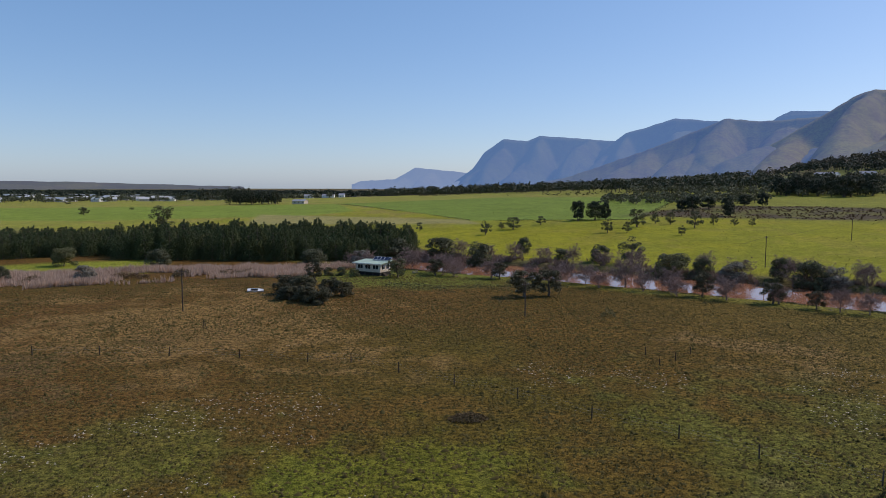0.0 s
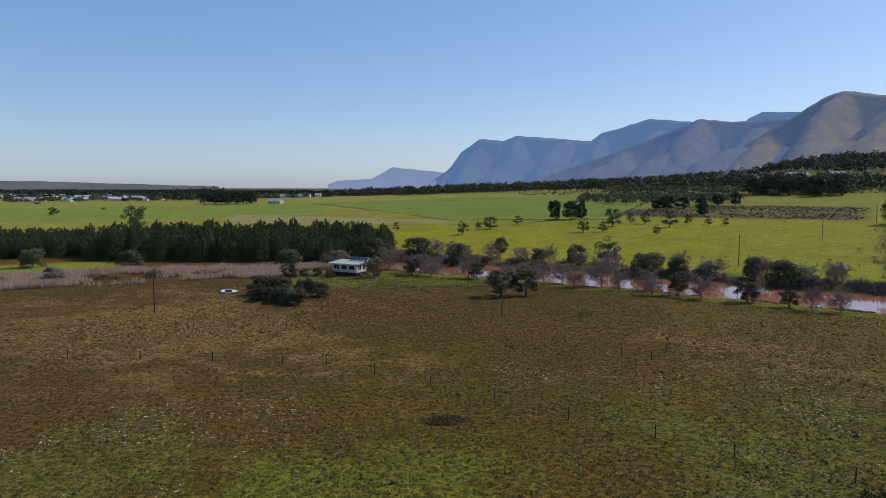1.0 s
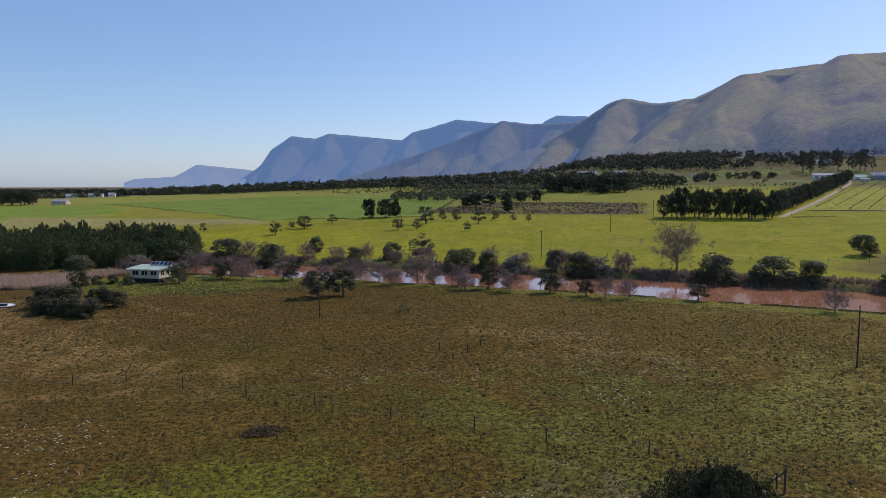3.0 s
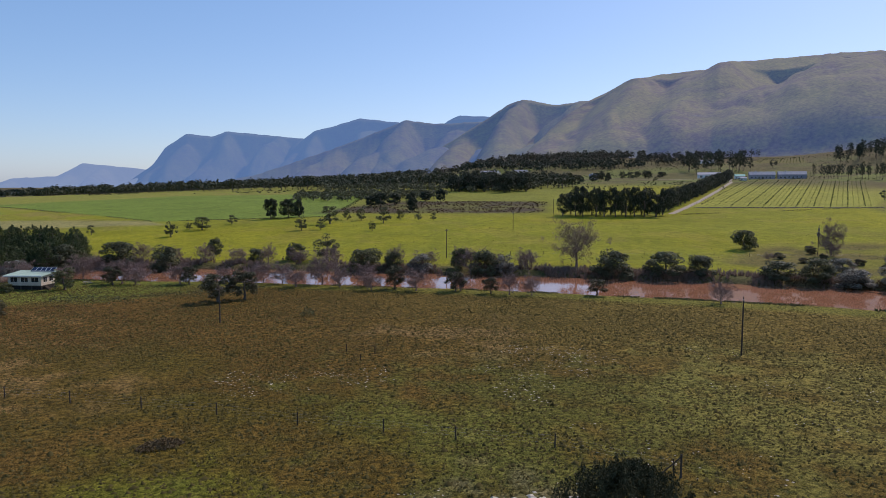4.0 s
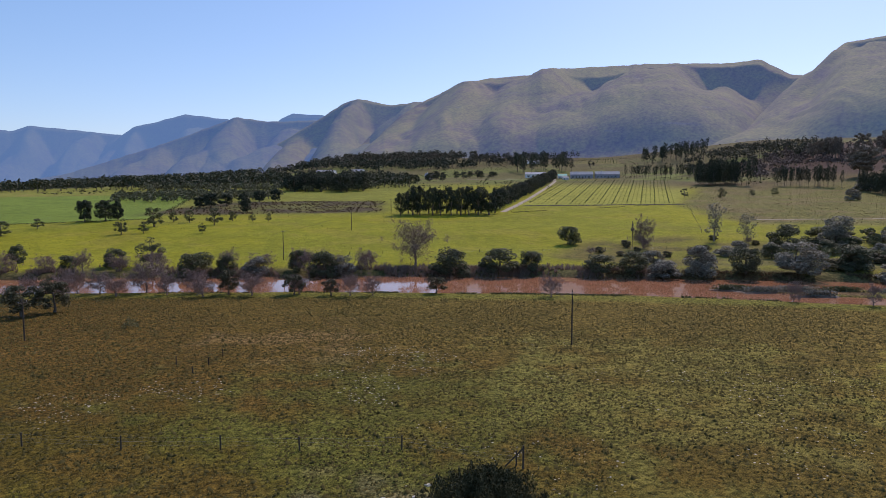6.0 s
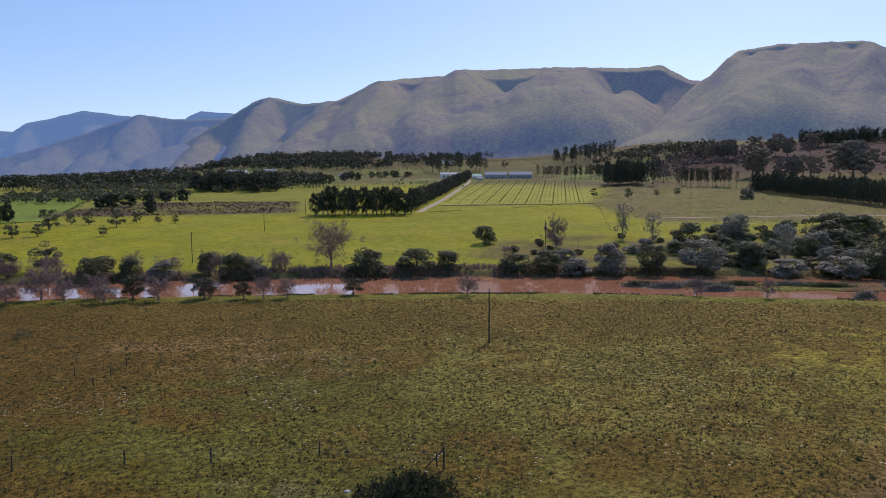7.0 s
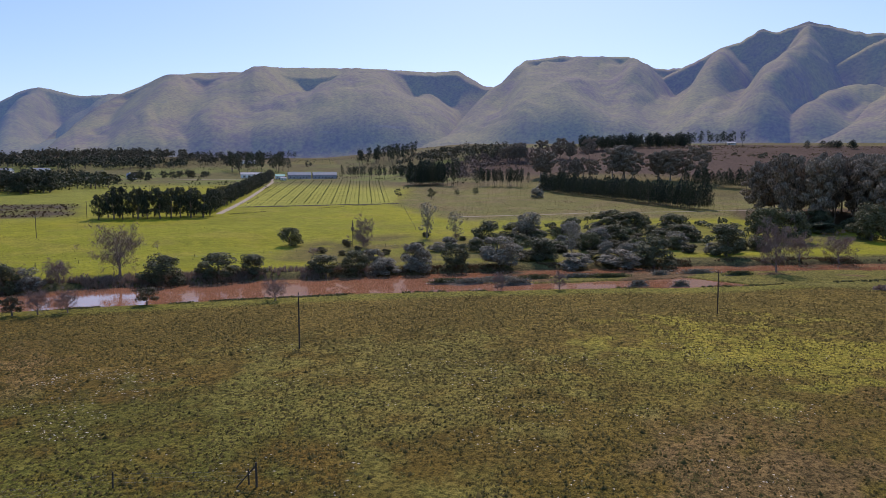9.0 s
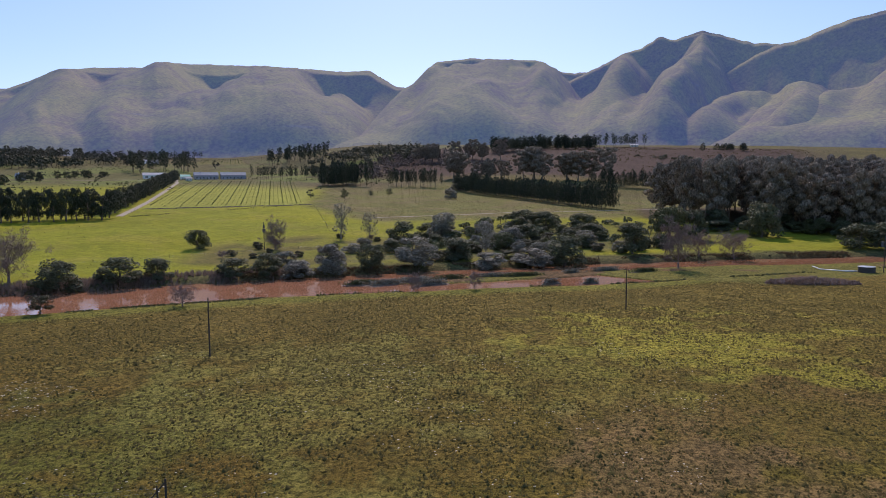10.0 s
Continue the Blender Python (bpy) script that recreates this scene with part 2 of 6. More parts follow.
def cards(centres, sizes, rng, aspect=0.55, up=0.0, out=None, loose=0.6):
    """Small leaf sprays: one bent quad each, turned at random or lying on a clump whose outward direction is given."""
    n = len(centres)
    a = rng.normal(size=(n, 3))
    a[:, 2] += up
    if out is not None:
        o = out + loose * rng.normal(size=(n, 3))
        o /= np.linalg.norm(o, axis=1)[:, None]
        a -= o * (a * o).sum(1)[:, None]
    a /= np.linalg.norm(a, axis=1)[:, None]
    b = np.cross(a, rng.normal(size=(n, 3)) if out is None else o)
    b /= np.linalg.norm(b, axis=1)[:, None] + 1e-9
    a, b = a * sizes[:, None], b * sizes[:, None] * aspect
    V = np.stack([centres - a, centres + b - 0.15 * a, centres + a, centres - b + 0.15 * a], 1).reshape(-1, 3)
    return V, np.arange(4 * n).reshape(n, 4)


# ---- the lie of the land ----
# s runs across the river towards the mountains, u along it
def along(x, y):
    return 0.72 * x + 0.69 * y, 0.69 * x - 0.72 * y


def near_bank(u):
    d = np.abs(u - 5)
    left = np.where(d < 150, 0.00097 * d * d, 21.8 + 0.2 * (d - 150))
    right = np.where(d < 90, 0.0015 * d * d, 12.2 + 0.06 * (d - 90))
    return 157 - np.where(u < 5, left, right)


def far_bank(u):
    d = np.abs(u - 35)
    return 194 - np.where(d < 200, 0.00073 * d * d, 29.2 + 0.29 * (d - 200))


def river_bar(s, u):
    """Low bar of mud and sedge that splits the river and joins the near bank further east."""
    wob = 5 * (fbm(u * 0.12, s * 0.10, 15, 3) - 0.5)
    up = np.interp(u, (48, 58, 98, 141, 181, 215, 260), (170, 176.5, 179, 169.5, 158, 150, 142)) + wob
    low = np.interp(u, (48, 74, 110, 117, 130), (171.5, 165.5, 164.5, 150, 128)) + 0.6 * wob
    return smooth(-1.5, 1.0, up - s) * smooth(-1.5, 1.0, s - low) * smooth(44, 54, u)


def ground_z(x, y):
    x, y = np.asarray(x, float), np.asarray(y, float)
    s, u = along(x, y)
    wob = 2.5 * (fbm(u * 0.06, s * 0.02, 5, 3) - 0.5)
    n, f = near_bank(u) + wob, far_bank(u) + 1.6 * wob
    live = smooth(-260, -190, u)
    z = -0.8 * smooth(60, 150, s)
    z = z - 2.6 * smooth(n - 1, n + 4, s) * (1 - smooth(f - 4, f + 3, s)) * live * (1 - (0.66 + 0.16 * smooth(120, 150, u)) * river_bar(s, u))
    w = 0.3 + 0.7 * smooth(-900, -200, u) - 0.25 * smooth(-700, -1100, u)
    far = np.clip(s - far_bank(u), 0, 1150)
    z = z + smooth(-4, 20, s - f) * 0.8 + 0.041 * w * far * smooth(0, 120, far)
    z = z + 0.078 * np.clip(far - 350, 0, 450) * smooth(100, 400, u) + 0.058 * np.clip(far - 750, 0, 400) * w * smooth(-540, -330, u) * (1 - 0.4 * smooth(150, 350, u))
    z = z + 0.35 * (fbm(x * 0.05, y * 0.05, 11, 3) - 0.5)
    return z


def gz(x, y):
    return float(ground_z(x, y))


WATER_Z = -2.0


def inside(x, y, pts, soft):
    """Soft mask of a convex plot given by its corners."""
    m = np.ones_like(x)
    c = np.mean(pts, axis=0)
    for i in range(len(pts)):
        p, q = np.array(pts[i], float), np.array(pts[(i + 1) % len(pts)], float)
        nrm = np.array([q[1] - p[1], p[0] - q[0]])
        nrm /= np.linalg.norm(nrm)
        if (c - p) @ nrm < 0:
            nrm = -nrm
        d = (x - p[0]) * nrm[0] + (y - p[1]) * nrm[1]
        m = m * smooth(-soft, soft, d)
    return m


VINEYARD = [(303, 308), (379, 248), (690, 428), (640, 570)]
VINEYARD_UPPER = [(905, 790), (936, 716), (1026, 790), (1014, 862)]
ROUGH_EDGE = [(160, 152), (168, 128), (205, 106), (246, 128), (238, 158), (200, 172)]
SCRUB = [(95, 380), (211, 322), (262, 398), (169, 455)]
CROP = [(-90, 590), (15, 372), (100, 356), (185, 540), (48, 640)]
CROP_WEST = [(-420, 640), (-420, 455), (-90, 430), (-60, 470), (-90, 590)]
STRAW = [(-120, 455), (-110, 385), (20, 352), (12, 378)]
ROUGH = [(372, 244), (300, 160), (400, 20), (560, -40), (720, 60), (640, 380)]
HEATH = [(690, 330), (690, 60), (700, -40), (900, -120), (1300, -120), (1300, 200), (960, 440), (760, 420)]
GUMS = [(372, 40), (346, -30), (335, -130), (420, -170), (510, -60), (436, 50)]


def cover(x, y):
    """What grows where: the bare colour of the ground's plants and soil."""
    s, u = along(x, y)
    col = np.empty((len(x), 3))

    def lay(mask, c):
        col[:] = col * (1 - mask[:, None]) + np.array(c) * mask[:, None]

    big, mid, fine = fbm(x * 0.02, y * 0.02, 1, 4), fbm(x * 0.07, y * 0.07, 2, 4), fbm(x * 0.3, y * 0.3, 3, 4)
    col[:] = (0.205, 0.132, 0.030)
    lay(smooth(0.48, 0.62, big) * 0.8, (0.185, 0.158, 0.026))
    lay(smooth(0.50, 0.66, mid) * 0.6, (0.24, 0.15, 0.036))
    col *= (0.57 - 0.03 * (1 - smooth(-10, 75, x)))[:, None]
    lay((1 - smooth(-40, 25, x)) * 0.6, (0.128, 0.070, 0.024))
    lay(smooth(15, 85, x) * 0.6, (0.128, 0.108, 0.026))
    lay(smooth(60, 130, x) * 0.75, (0.155, 0.118, 0.028))
    # bright green and russet patches of the near pasture
    for px, py, r, c, k in ((-5, 52, 14, (0.135, 0.155, 0.020), 0.7), (-14, 46, 10, (0.13, 0.15, 0.020), 0.65), (30, 40, 20, (0.10, 0.082, 0.022), 0.85), (40, 58, 26, (0.110, 0.122, 0.026), 0.7), (62, 22, 24, (0.135, 0.10, 0.025), 0.55), (74, 8, 13, (0.16, 0.10, 0.042), 0.7), (92, -8, 18, (0.155, 0.10, 0.036), 0.7), (75, -5, 22, (0.12, 0.09, 0.024), 0.5), (-40, 52, 12, (0.11, 0.11, 0.024), 0.6), (-28, 60, 12, (0.115, 0.125, 0.026), 0.6), (112, 12, 24, (0.245, 0.225, 0.035), 0.9), (88, 22, 16, (0.19, 0.175, 0.038), 0.6),
                            (10, 45, 7, (0.15, 0.165, 0.028), 0.6), (60, 9, 13, (0.155, 0.108, 0.05), 0.8), (-48, 118, 34, (0.22, 0.145, 0.055), 0.8), (24, 42, 7, (0.18, 0.15, 0.11), 0.5),
                            (50, 100, 14, (0.22, 0.15, 0.07), 0.5), (-75, 70, 30, (0.11, 0.075, 0.032), 0.7), (70, 50, 25, (0.18, 0.17, 0.045), 0.6)):
        d = np.hypot(x - px, y - py) / r + 1.6 * (mid - 0.5) + 2.2 * (fine - 0.5)
        lay(k * (1 - smooth(0.35, 1.15, d)), c)
    col[:, 1] *= 0.95
    nb, fb = near_bank(u), far_bank(u)
    lay(0.55 * smooth(-12, -6, s - nb) * (1 - smooth(-2, 1, s - nb)), (0.17, 0.18, 0.035))
    lay(0.9 * (1 - smooth(22, 34, np.hypot(x + 8, (y - 184) * 1.3) + 14 * (fine - 0.5))), (0.135, 0.15, 0.03))
    lay(smooth(-3, 3, s - nb), (0.13, 0.085, 0.055))
    bar = river_bar(s, u)
    lay(bar * 0.9, (0.15, 0.095, 0.055))
    lay(bar * smooth(0.46, 0.58, mid + 0.25 * smooth(118, 150, u)) * 0.9, (0.15, 0.14, 0.035))
    # the far side: bright pasture, banks of rough growth
    lay(smooth(-3, 2, s - fb), (0.11, 0.10, 0.045))
    lay(smooth(4, 14, s - fb + 10 * (mid - 0.5)), (0.248, 0.240, 0.018))
    bright = smooth(10, 30, s - fb)
    lay(bright * smooth(0.45, 0.7, big) * 0.6, (0.205, 0.215, 0.024))
    lay(bright * smooth(0.56, 0.68, mid) * 0.35, (0.27, 0.22, 0.05))
    lay(smooth(330, 380, s) * smooth(-40, -140, u), (0.205, 0.21, 0.04))
    lay(smooth(-330, -480, u) * 0.9, (0.25, 0.255, 0.05))
    lay(smooth(-230, -300, u) * smooth(0.5, 0.62, mid) * 0.5, (0.26, 0.20, 0.07))
    rad, west = np.hypot(x, y), smooth(-21, -24, np.degrees(np.arctan2(x, y)))
    lay(west * smooth(200, 207, rad) * (1 - smooth(236, 246, rad)), (0.22, 0.24, 0.035))
    lay(inside(x, y, [(158, 124), (196, 84), (262, 20), (320, -20), (350, 50), (262, 128)], 8) * (0.45 + 0.5 * smooth(0.4, 0.6, mid)), (0.135, 0.12, 0.045))
    lay(inside(x, y, ROUGH_EDGE, 7) * (0.4 + 0.5 * smooth(0.42, 0.58, mid)), (0.14, 0.115, 0.042))
    lay(inside(x, y, CROP_WEST, 2), (0.19, 0.25, 0.042))
    lay(inside(x, y, CROP, 2), (0.165, 0.225, 0.042))
    lay(inside(x, y, STRAW, 2.5), (0.28, 0.25, 0.10))
    lay(inside(x, y, SCRUB, 7) * (0.6 + 0.4 * smooth(0.4, 0.6, mid)), (0.085, 0.066, 0.045))
    lay(inside(x, y, ROUGH, 10), (0.165, 0.155, 0.055))
    lay(inside(x, y, ROUGH, 14) * smooth(0.45, 0.62, mid) * 0.7, (0.20, 0.155, 0.085))
    lay(inside(x, y, VINEYARD, 4), (0.29, 0.285, 0.055))
    lay(smooth(560, 700, s) * smooth(60, 160, u), (0.12, 0.088, 0.055))
    lay(smooth(650, 800, s) * 0.95, (0.13, 0.115, 0.055))
    lay(smooth(600, 800, s) * smooth(0.54, 0.6, big) * 0.7, (0.16, 0.19, 0.05))
    lay(inside(x, y, VINEYARD_UPPER, 5), (0.27, 0.275, 0.06))
    lay(inside(x, y, [(940, 708), (940, 640), (1000, 677), (1030, 786)], 5), (0.13, 0.16, 0.045))
    lay(smooth(470, 600, x) * (1 - smooth(80, 230, y)), (0.12, 0.10, 0.05))
    lay(smooth(0.5, 0.65, big) * 0.6 * smooth(520, 650, x) * (1 - smooth(80, 230, y)), (0.16, 0.14, 0.05))
    lay(inside(x, y, GUMS, 6), (0.09, 0.068, 0.045))
    lay(inside(x, y, HEATH, 40), (0.085, 0.054, 0.046))
    lay(smooth(950, 1300, s) * 0.9, (0.125, 0.098, 0.055))
    return np.clip(col, 0, 1)


def build_ground():
    fan = np.radians(np.concatenate([np.arange(-42, 112, 0.2), np.arange(112, 318, 4.0)]))
    rings = np.concatenate([[0.001], np.geomspace(0.5, 30, 14), np.arange(31.5, 130, 1.5), np.arange(130, 270, 0.9), np.geomspace(270, 4900, 170)])
    A, Rr = np.meshgrid(fan, rings)
    X, Y = (Rr * np.sin(A)).ravel(), (Rr * np.cos(A)).ravel()
    V = np.stack([X, Y, ground_z(X, Y)], 1)
    nr, na = len(rings), len(fan)
    i = np.arange(nr - 1)[:, None] * na
    k, k2 = np.arange(na)[None], (np.arange(na)[None] + 1) % na
    F = np.stack([i + k, i + k2, i + na + k2, i + na + k], -1).reshape(-1, 4)
    me = mesh_of("ground", V, F[:, ::-1], GROUND, True)
    at = me.color_attributes.new("cover", "FLOAT_COLOR", "POINT")
    S, U = along(X, Y)
    tuft = 1 - 0.6 * smooth(6, 16, S - far_bank(U)) + 0.5 * inside(X, Y, ROUGH, 10)
    at.data.foreach_set("color", np.concatenate([cover(X, Y), np.clip(tuft, 0, 1)[:, None]], 1).ravel())
    tagged(new("ground", me), "open valley ground of rough pasture, bright meadows, crops and heath", "ground", kind="structure")
    # water
    us, vs = np.linspace(-270, 420, 140), np.linspace(0, 1, 6)
    P = [(0.72 * s + 0.69 * u, 0.69 * s - 0.72 * u, WATER_Z) for u in us for s in (float(near_bank(u)) - 6 + v * (float(far_bank(u)) - float(near_bank(u)) + 12) for v in vs)]
    F = [(a * 6 + b, (a + 1) * 6 + b, (a + 1) * 6 + b + 1, a * 6 + b + 1) for a in range(139) for b in range(5)]
    tagged(new("water", mesh_of("water", P, F, WATER, True)), "calm reddish-brown muddy river between grassy banks", "river", kind="structure")


build_ground()


# ---- mountains ----
def massif(name, crest, foot, seed, mat, gap=6.0, label="", spurs=(), steep=1.9, flat=0.04):
    """A range from its summits (bearing, rise in degrees, distance): rounded spurs run down to the foot and meet in narrow valleys.
    A spur is (bearing above, bearing below, start 0 to 1, height, half width in metres)."""
    az, el, di = (np.array(c, float) for c in zip(*crest))
    n = int(max(60, min(360, (az[-1] - az[0]) * 12)))
    A = np.linspace(az[0], az[-1], n)
    # rounded line through the summits
    def line(v):
        w = np.interp(A, az, v)
        k = max(1, int(n / (len(az) * 5)))
        ker = np.hanning(2 * k + 1)
        return np.convolve(np.pad(w, k, "edge"), ker / ker.sum(), "valid")
    E, D = line(el), line(di)
    zc = 24 + D * np.tan(np.radians(E)) + 7 * (fbm(A * 2.2, A * 0 + seed, seed, 4) - 0.5)
    v = np.concatenate([-np.linspace(0.35, 0.04, 8), np.linspace(0, 1, 150)])[:, None]
    vv = np.clip(v, 0, 1)
    a = np.radians(A)[None] + v * 0
    r = D[None] + (foot - D[None]) * v
    base = ground_z(foot * np.sin(a), foot * np.cos(a)) - 6
    h = zc[None] - base
    rng = np.random.default_rng(seed)
    plan = list(spurs)
    if not plan:
        for b in np.arange(az[0] + 1.0, az[-1], gap):
            b += rng.uniform(-0.25, 0.25) * gap
            plan.append((b, b - rng.uniform(0.1, 0.9) * gap, rng.choice([0.0, 0.0, 0.2]), rng.uniform(0.92, 1.02), rng.uniform(55, 110)))
    met = np.radians(1.0) * r
    soft = 7.0 + 9 * vv
    flat = flat * (0.5 + fbm(A[None] * 0.35, vv * 0 + 2.0, seed + 11, 2))
    body = h * np.where(vv < flat, 1 - vv, (1 - flat) * np.clip(1 - (vv - flat) / (1 - flat), 0, 1) ** 3.9)
    total = np.exp(np.clip(body / soft, -60, 60))
    for b0, b1, v0, tall, wide in plan:
        bend = (vv - v0) / max(0.05, 1 - v0)
        way = b0 + (b1 - b0) * bend + 1.6 * (fbm(vv * 2.6 + b0, vv * 0 + seed, seed + 2, 2) - 0.5) * smooth(0, 0.3, vv)
        d = (A[None] - way) * met
        w = wide * (0.7 + 0.9 * vv)
        drop = steep * (np.sqrt(d * d + w * w) - w) * (1 - 0.45 * vv ** 2)
        lump = 1 + 0.10 * (fbm(vv * 5 + b0, vv * 0 + 1.0, seed + 5, 2) - 0.5) * np.sin(vv * np.pi)
        prof = (1 - vv ** 1.35) * (1 - 0.28 * vv)
        sp = h * tall * lump * prof - drop * smooth(0, 0.1, 1 - vv) - np.clip(v0 - vv, 0, 1) ** 1.3 * (D[None] - foot) * 0.55 - 160 * smooth(0.72, 1.0, vv) ** 2
        total = total + np.exp(np.clip(sp / soft, -60, 60)) * (vv > 0.002)
    z = soft * np.log(total)
    # ribs and small gullies run down the sides
    ax = np.radians(A)[None] * (0.5 * (D[None] + foot) / 1000)
    km = r / 1000
    warp = 0.25 * fbm(ax * 2.5, km * 2.5, seed + 4, 2)
    broad_ribs = np.abs(fbm((ax + 0.5 * warp - 0.12 * km) * 4.6, km * 1.0, seed + 7, 2) - 0.5)
    fine_ribs = np.abs(fbm((ax + warp) * 15, km * 4, seed + 8, 2) - 0.5)
    z = z + h * (0.46 * (broad_ribs - 0.1) + 0.06 * (fine_ribs - 0.1)) * smooth(0.02, 0.2, vv) * (1 - smooth(0.6, 0.98, vv))
    top = h * (r / D[None]) * 0.997
    z = np.where(v > 0.004, np.minimum(z, top - 0.5), z)
    z = base + np.where(v <= 0.002, h * np.where(v < 0, 1 + 0.9 * v, 1), z)
    V = np.stack([r * np.sin(a), r * np.cos(a), z], -1).reshape(-1, 3)
    m = v.shape[0]
    i, k = np.arange(m - 1)[:, None] * n, np.arange(n - 1)[None]
    F = np.stack([i + k, i + k + 1, i + n + k + 1, i + n + k], -1).reshape(-1, 4)
    tagged(new(name, mesh_of(name, V, F, mat, True)), label, "mountain", kind="structure")


# each range gets its own share of painted blue haze
HAZE_GLOW = [mountain_material("slopes_near", 0.22, tone=0.98), mountain_material("slopes_mid", 0.31, (0.17, 0.34, 0.88), tone=0.82), mountain_material("slopes_far", 0.47, (0.17, 0.36, 0.86), tone=0.68), mountain_material("slopes_farther", 0.70, (0.21, 0.42, 0.85), 0.68, 0.6), mountain_material("slopes_farthest", 0.86, (0.33, 0.50, 0.82), 0.74), mountain_material("slopes_low", 0.45, (0.22, 0.34, 0.64), 0.5, 0.5)]


def rise(d, *pairs):
    return [(b, e, d) for b, e in pairs]


massif("backdrop_far_headland", rise(4800, (-7.5, 0.1), (-6.7, 0.37), (-3.9, 0.56), (-2.3, 1.49), (1.0, 1.18), (3.1, 0.9), (5, 0.5)), 4300, 3, HAZE_GLOW[4], 3, "hazy blue headland at the far end of the range")
massif("backdrop_far_range", rise(4650, (0.6, 0.1), (2.4, 1.36), (3.4, 2.75), (4.9, 3.79), (6.9, 3.65), (7.9, 4.05), (10.6, 3.85), (13.7, 3.59), (16.1, 3.2), (19, 2.2)), 3700, 4, HAZE_GLOW[3], 3.2, "hazy blue mountain with a steep end and level top")
massif("backdrop_blue_range", rise(4400, (10.5, 0.6), (11.7, 1.5), (13.7, 3.50), (14.7, 4.24), (16.2, 4.60), (18.3, 5.24), (21.4, 4.94), (22.6, 4.6), (25, 4.2), (28, 3.5)), 3300, 5, HAZE_GLOW[3], 3.4, "blue-grey mountain ridge in haze")
massif("backdrop_flat_top", rise(4500, (23.5, 4.2), (24.9, 4.62), (25.5, 5.09), (26.4, 5.50), (28.9, 5.38), (30.0, 5.0), (33, 4)), 3500, 6, HAZE_GLOW[3], 3.5, "flat-topped blue mountain behind the nearer ridges")
massif("backdrop_shoulder", rise(3700, (8.0, 0.3), (9.9, 0.63), (16.5, 2.93), (18.6, 3.73), (22.0, 5.13), (24.3, 4.84), (25.7, 4.88), (27.9, 4.99), (31, 4.8), (35, 4.0)), 2300, 8, HAZE_GLOW[2], 5, "heath-covered mountain shoulder with deep gullies",
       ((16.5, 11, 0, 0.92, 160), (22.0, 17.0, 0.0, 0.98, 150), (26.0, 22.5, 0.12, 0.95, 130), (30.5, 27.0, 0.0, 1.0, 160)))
massif("backdrop_dome", rise(3200, (22.5, 1.2), (24.8, 2.88), (27.6, 4.57), (28.9, 5.34), (30.3, 6.32), (31.7, 6.75), (33.1, 6.44), (34.0, 6.25), (36.7, 6.52), (39.0, 6.2), (44, 5.5)), 1900, 9, HAZE_GLOW[1], 5, "rounded dark mountain dome with shaded gullies",
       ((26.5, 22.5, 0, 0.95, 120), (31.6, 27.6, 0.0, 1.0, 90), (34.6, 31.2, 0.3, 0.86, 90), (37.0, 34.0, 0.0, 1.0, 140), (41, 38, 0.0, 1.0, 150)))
massif("backdrop_main_mountain", rise(2800, (27, 0.9), (31.2, 2.9), (34.2, 4.83), (36.6, 6.42), (40.0, 8.02), (42.7, 8.37), (45.4, 8.53), (46.6, 8.97), (50.0, 9.02), (54.6, 9.10), (60.9, 8.81), (62.7, 8.95), (63.7, 8.31), (64.6, 7.77), (66.3, 7.5), (68.5, 6.2), (72, 3.5), (75, 1.5)), 1500, 12, HAZE_GLOW[0], 5, "broad heath mountain with rounded spurs and deep gullies",
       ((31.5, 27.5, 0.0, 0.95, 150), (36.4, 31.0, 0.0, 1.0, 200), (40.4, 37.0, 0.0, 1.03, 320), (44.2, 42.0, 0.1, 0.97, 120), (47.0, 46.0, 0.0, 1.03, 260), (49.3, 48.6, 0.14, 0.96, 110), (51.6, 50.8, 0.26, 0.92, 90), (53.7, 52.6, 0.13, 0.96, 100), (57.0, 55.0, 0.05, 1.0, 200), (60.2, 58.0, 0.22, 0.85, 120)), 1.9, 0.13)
massif("backdrop_second_mountain", rise(2700, (52, 1.2), (54, 2.2), (56.5, 3.2), (58.5, 4.1), (60, 4.7), (62.5, 5.8), (64.4, 6.9), (66.2, 7.81), (67.1, 8.87), (68.0, 9.66), (70.8, 9.90), (72.6, 9.80), (76.2, 9.64), (77.4, 9.00), (78.5, 8.62), (81.6, 8.6), (84, 7.5), (88, 5)), 1450, 15, HAZE_GLOW[0], 5, "steep-shouldered heath mountain with a cleft beside it",
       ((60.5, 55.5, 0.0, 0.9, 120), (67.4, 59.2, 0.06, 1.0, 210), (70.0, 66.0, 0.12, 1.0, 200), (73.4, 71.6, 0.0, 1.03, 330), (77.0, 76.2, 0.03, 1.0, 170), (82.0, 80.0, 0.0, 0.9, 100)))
massif("backdrop_peaks", rise(2600, (68, 1.5), (71, 3.2), (74, 5.0), (76, 6.5), (78.5, 7.9), (81.6, 9.29), (82.9, 9.96), (84.1, 10.19), (85.6, 11.06), (86.6, 10.71), (88.7, 11.26), (90.3, 10.74), (92.2, 10.11), (94.1, 9.92), (97, 8.3), (101, 5.5)), 1400, 17, HAZE_GLOW[0], 5, "twin-peaked mountain with grey rock and green heath",
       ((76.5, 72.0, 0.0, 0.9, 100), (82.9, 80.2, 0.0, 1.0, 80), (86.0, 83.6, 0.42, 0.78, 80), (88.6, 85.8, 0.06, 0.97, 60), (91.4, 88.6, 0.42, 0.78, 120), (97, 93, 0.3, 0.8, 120)))
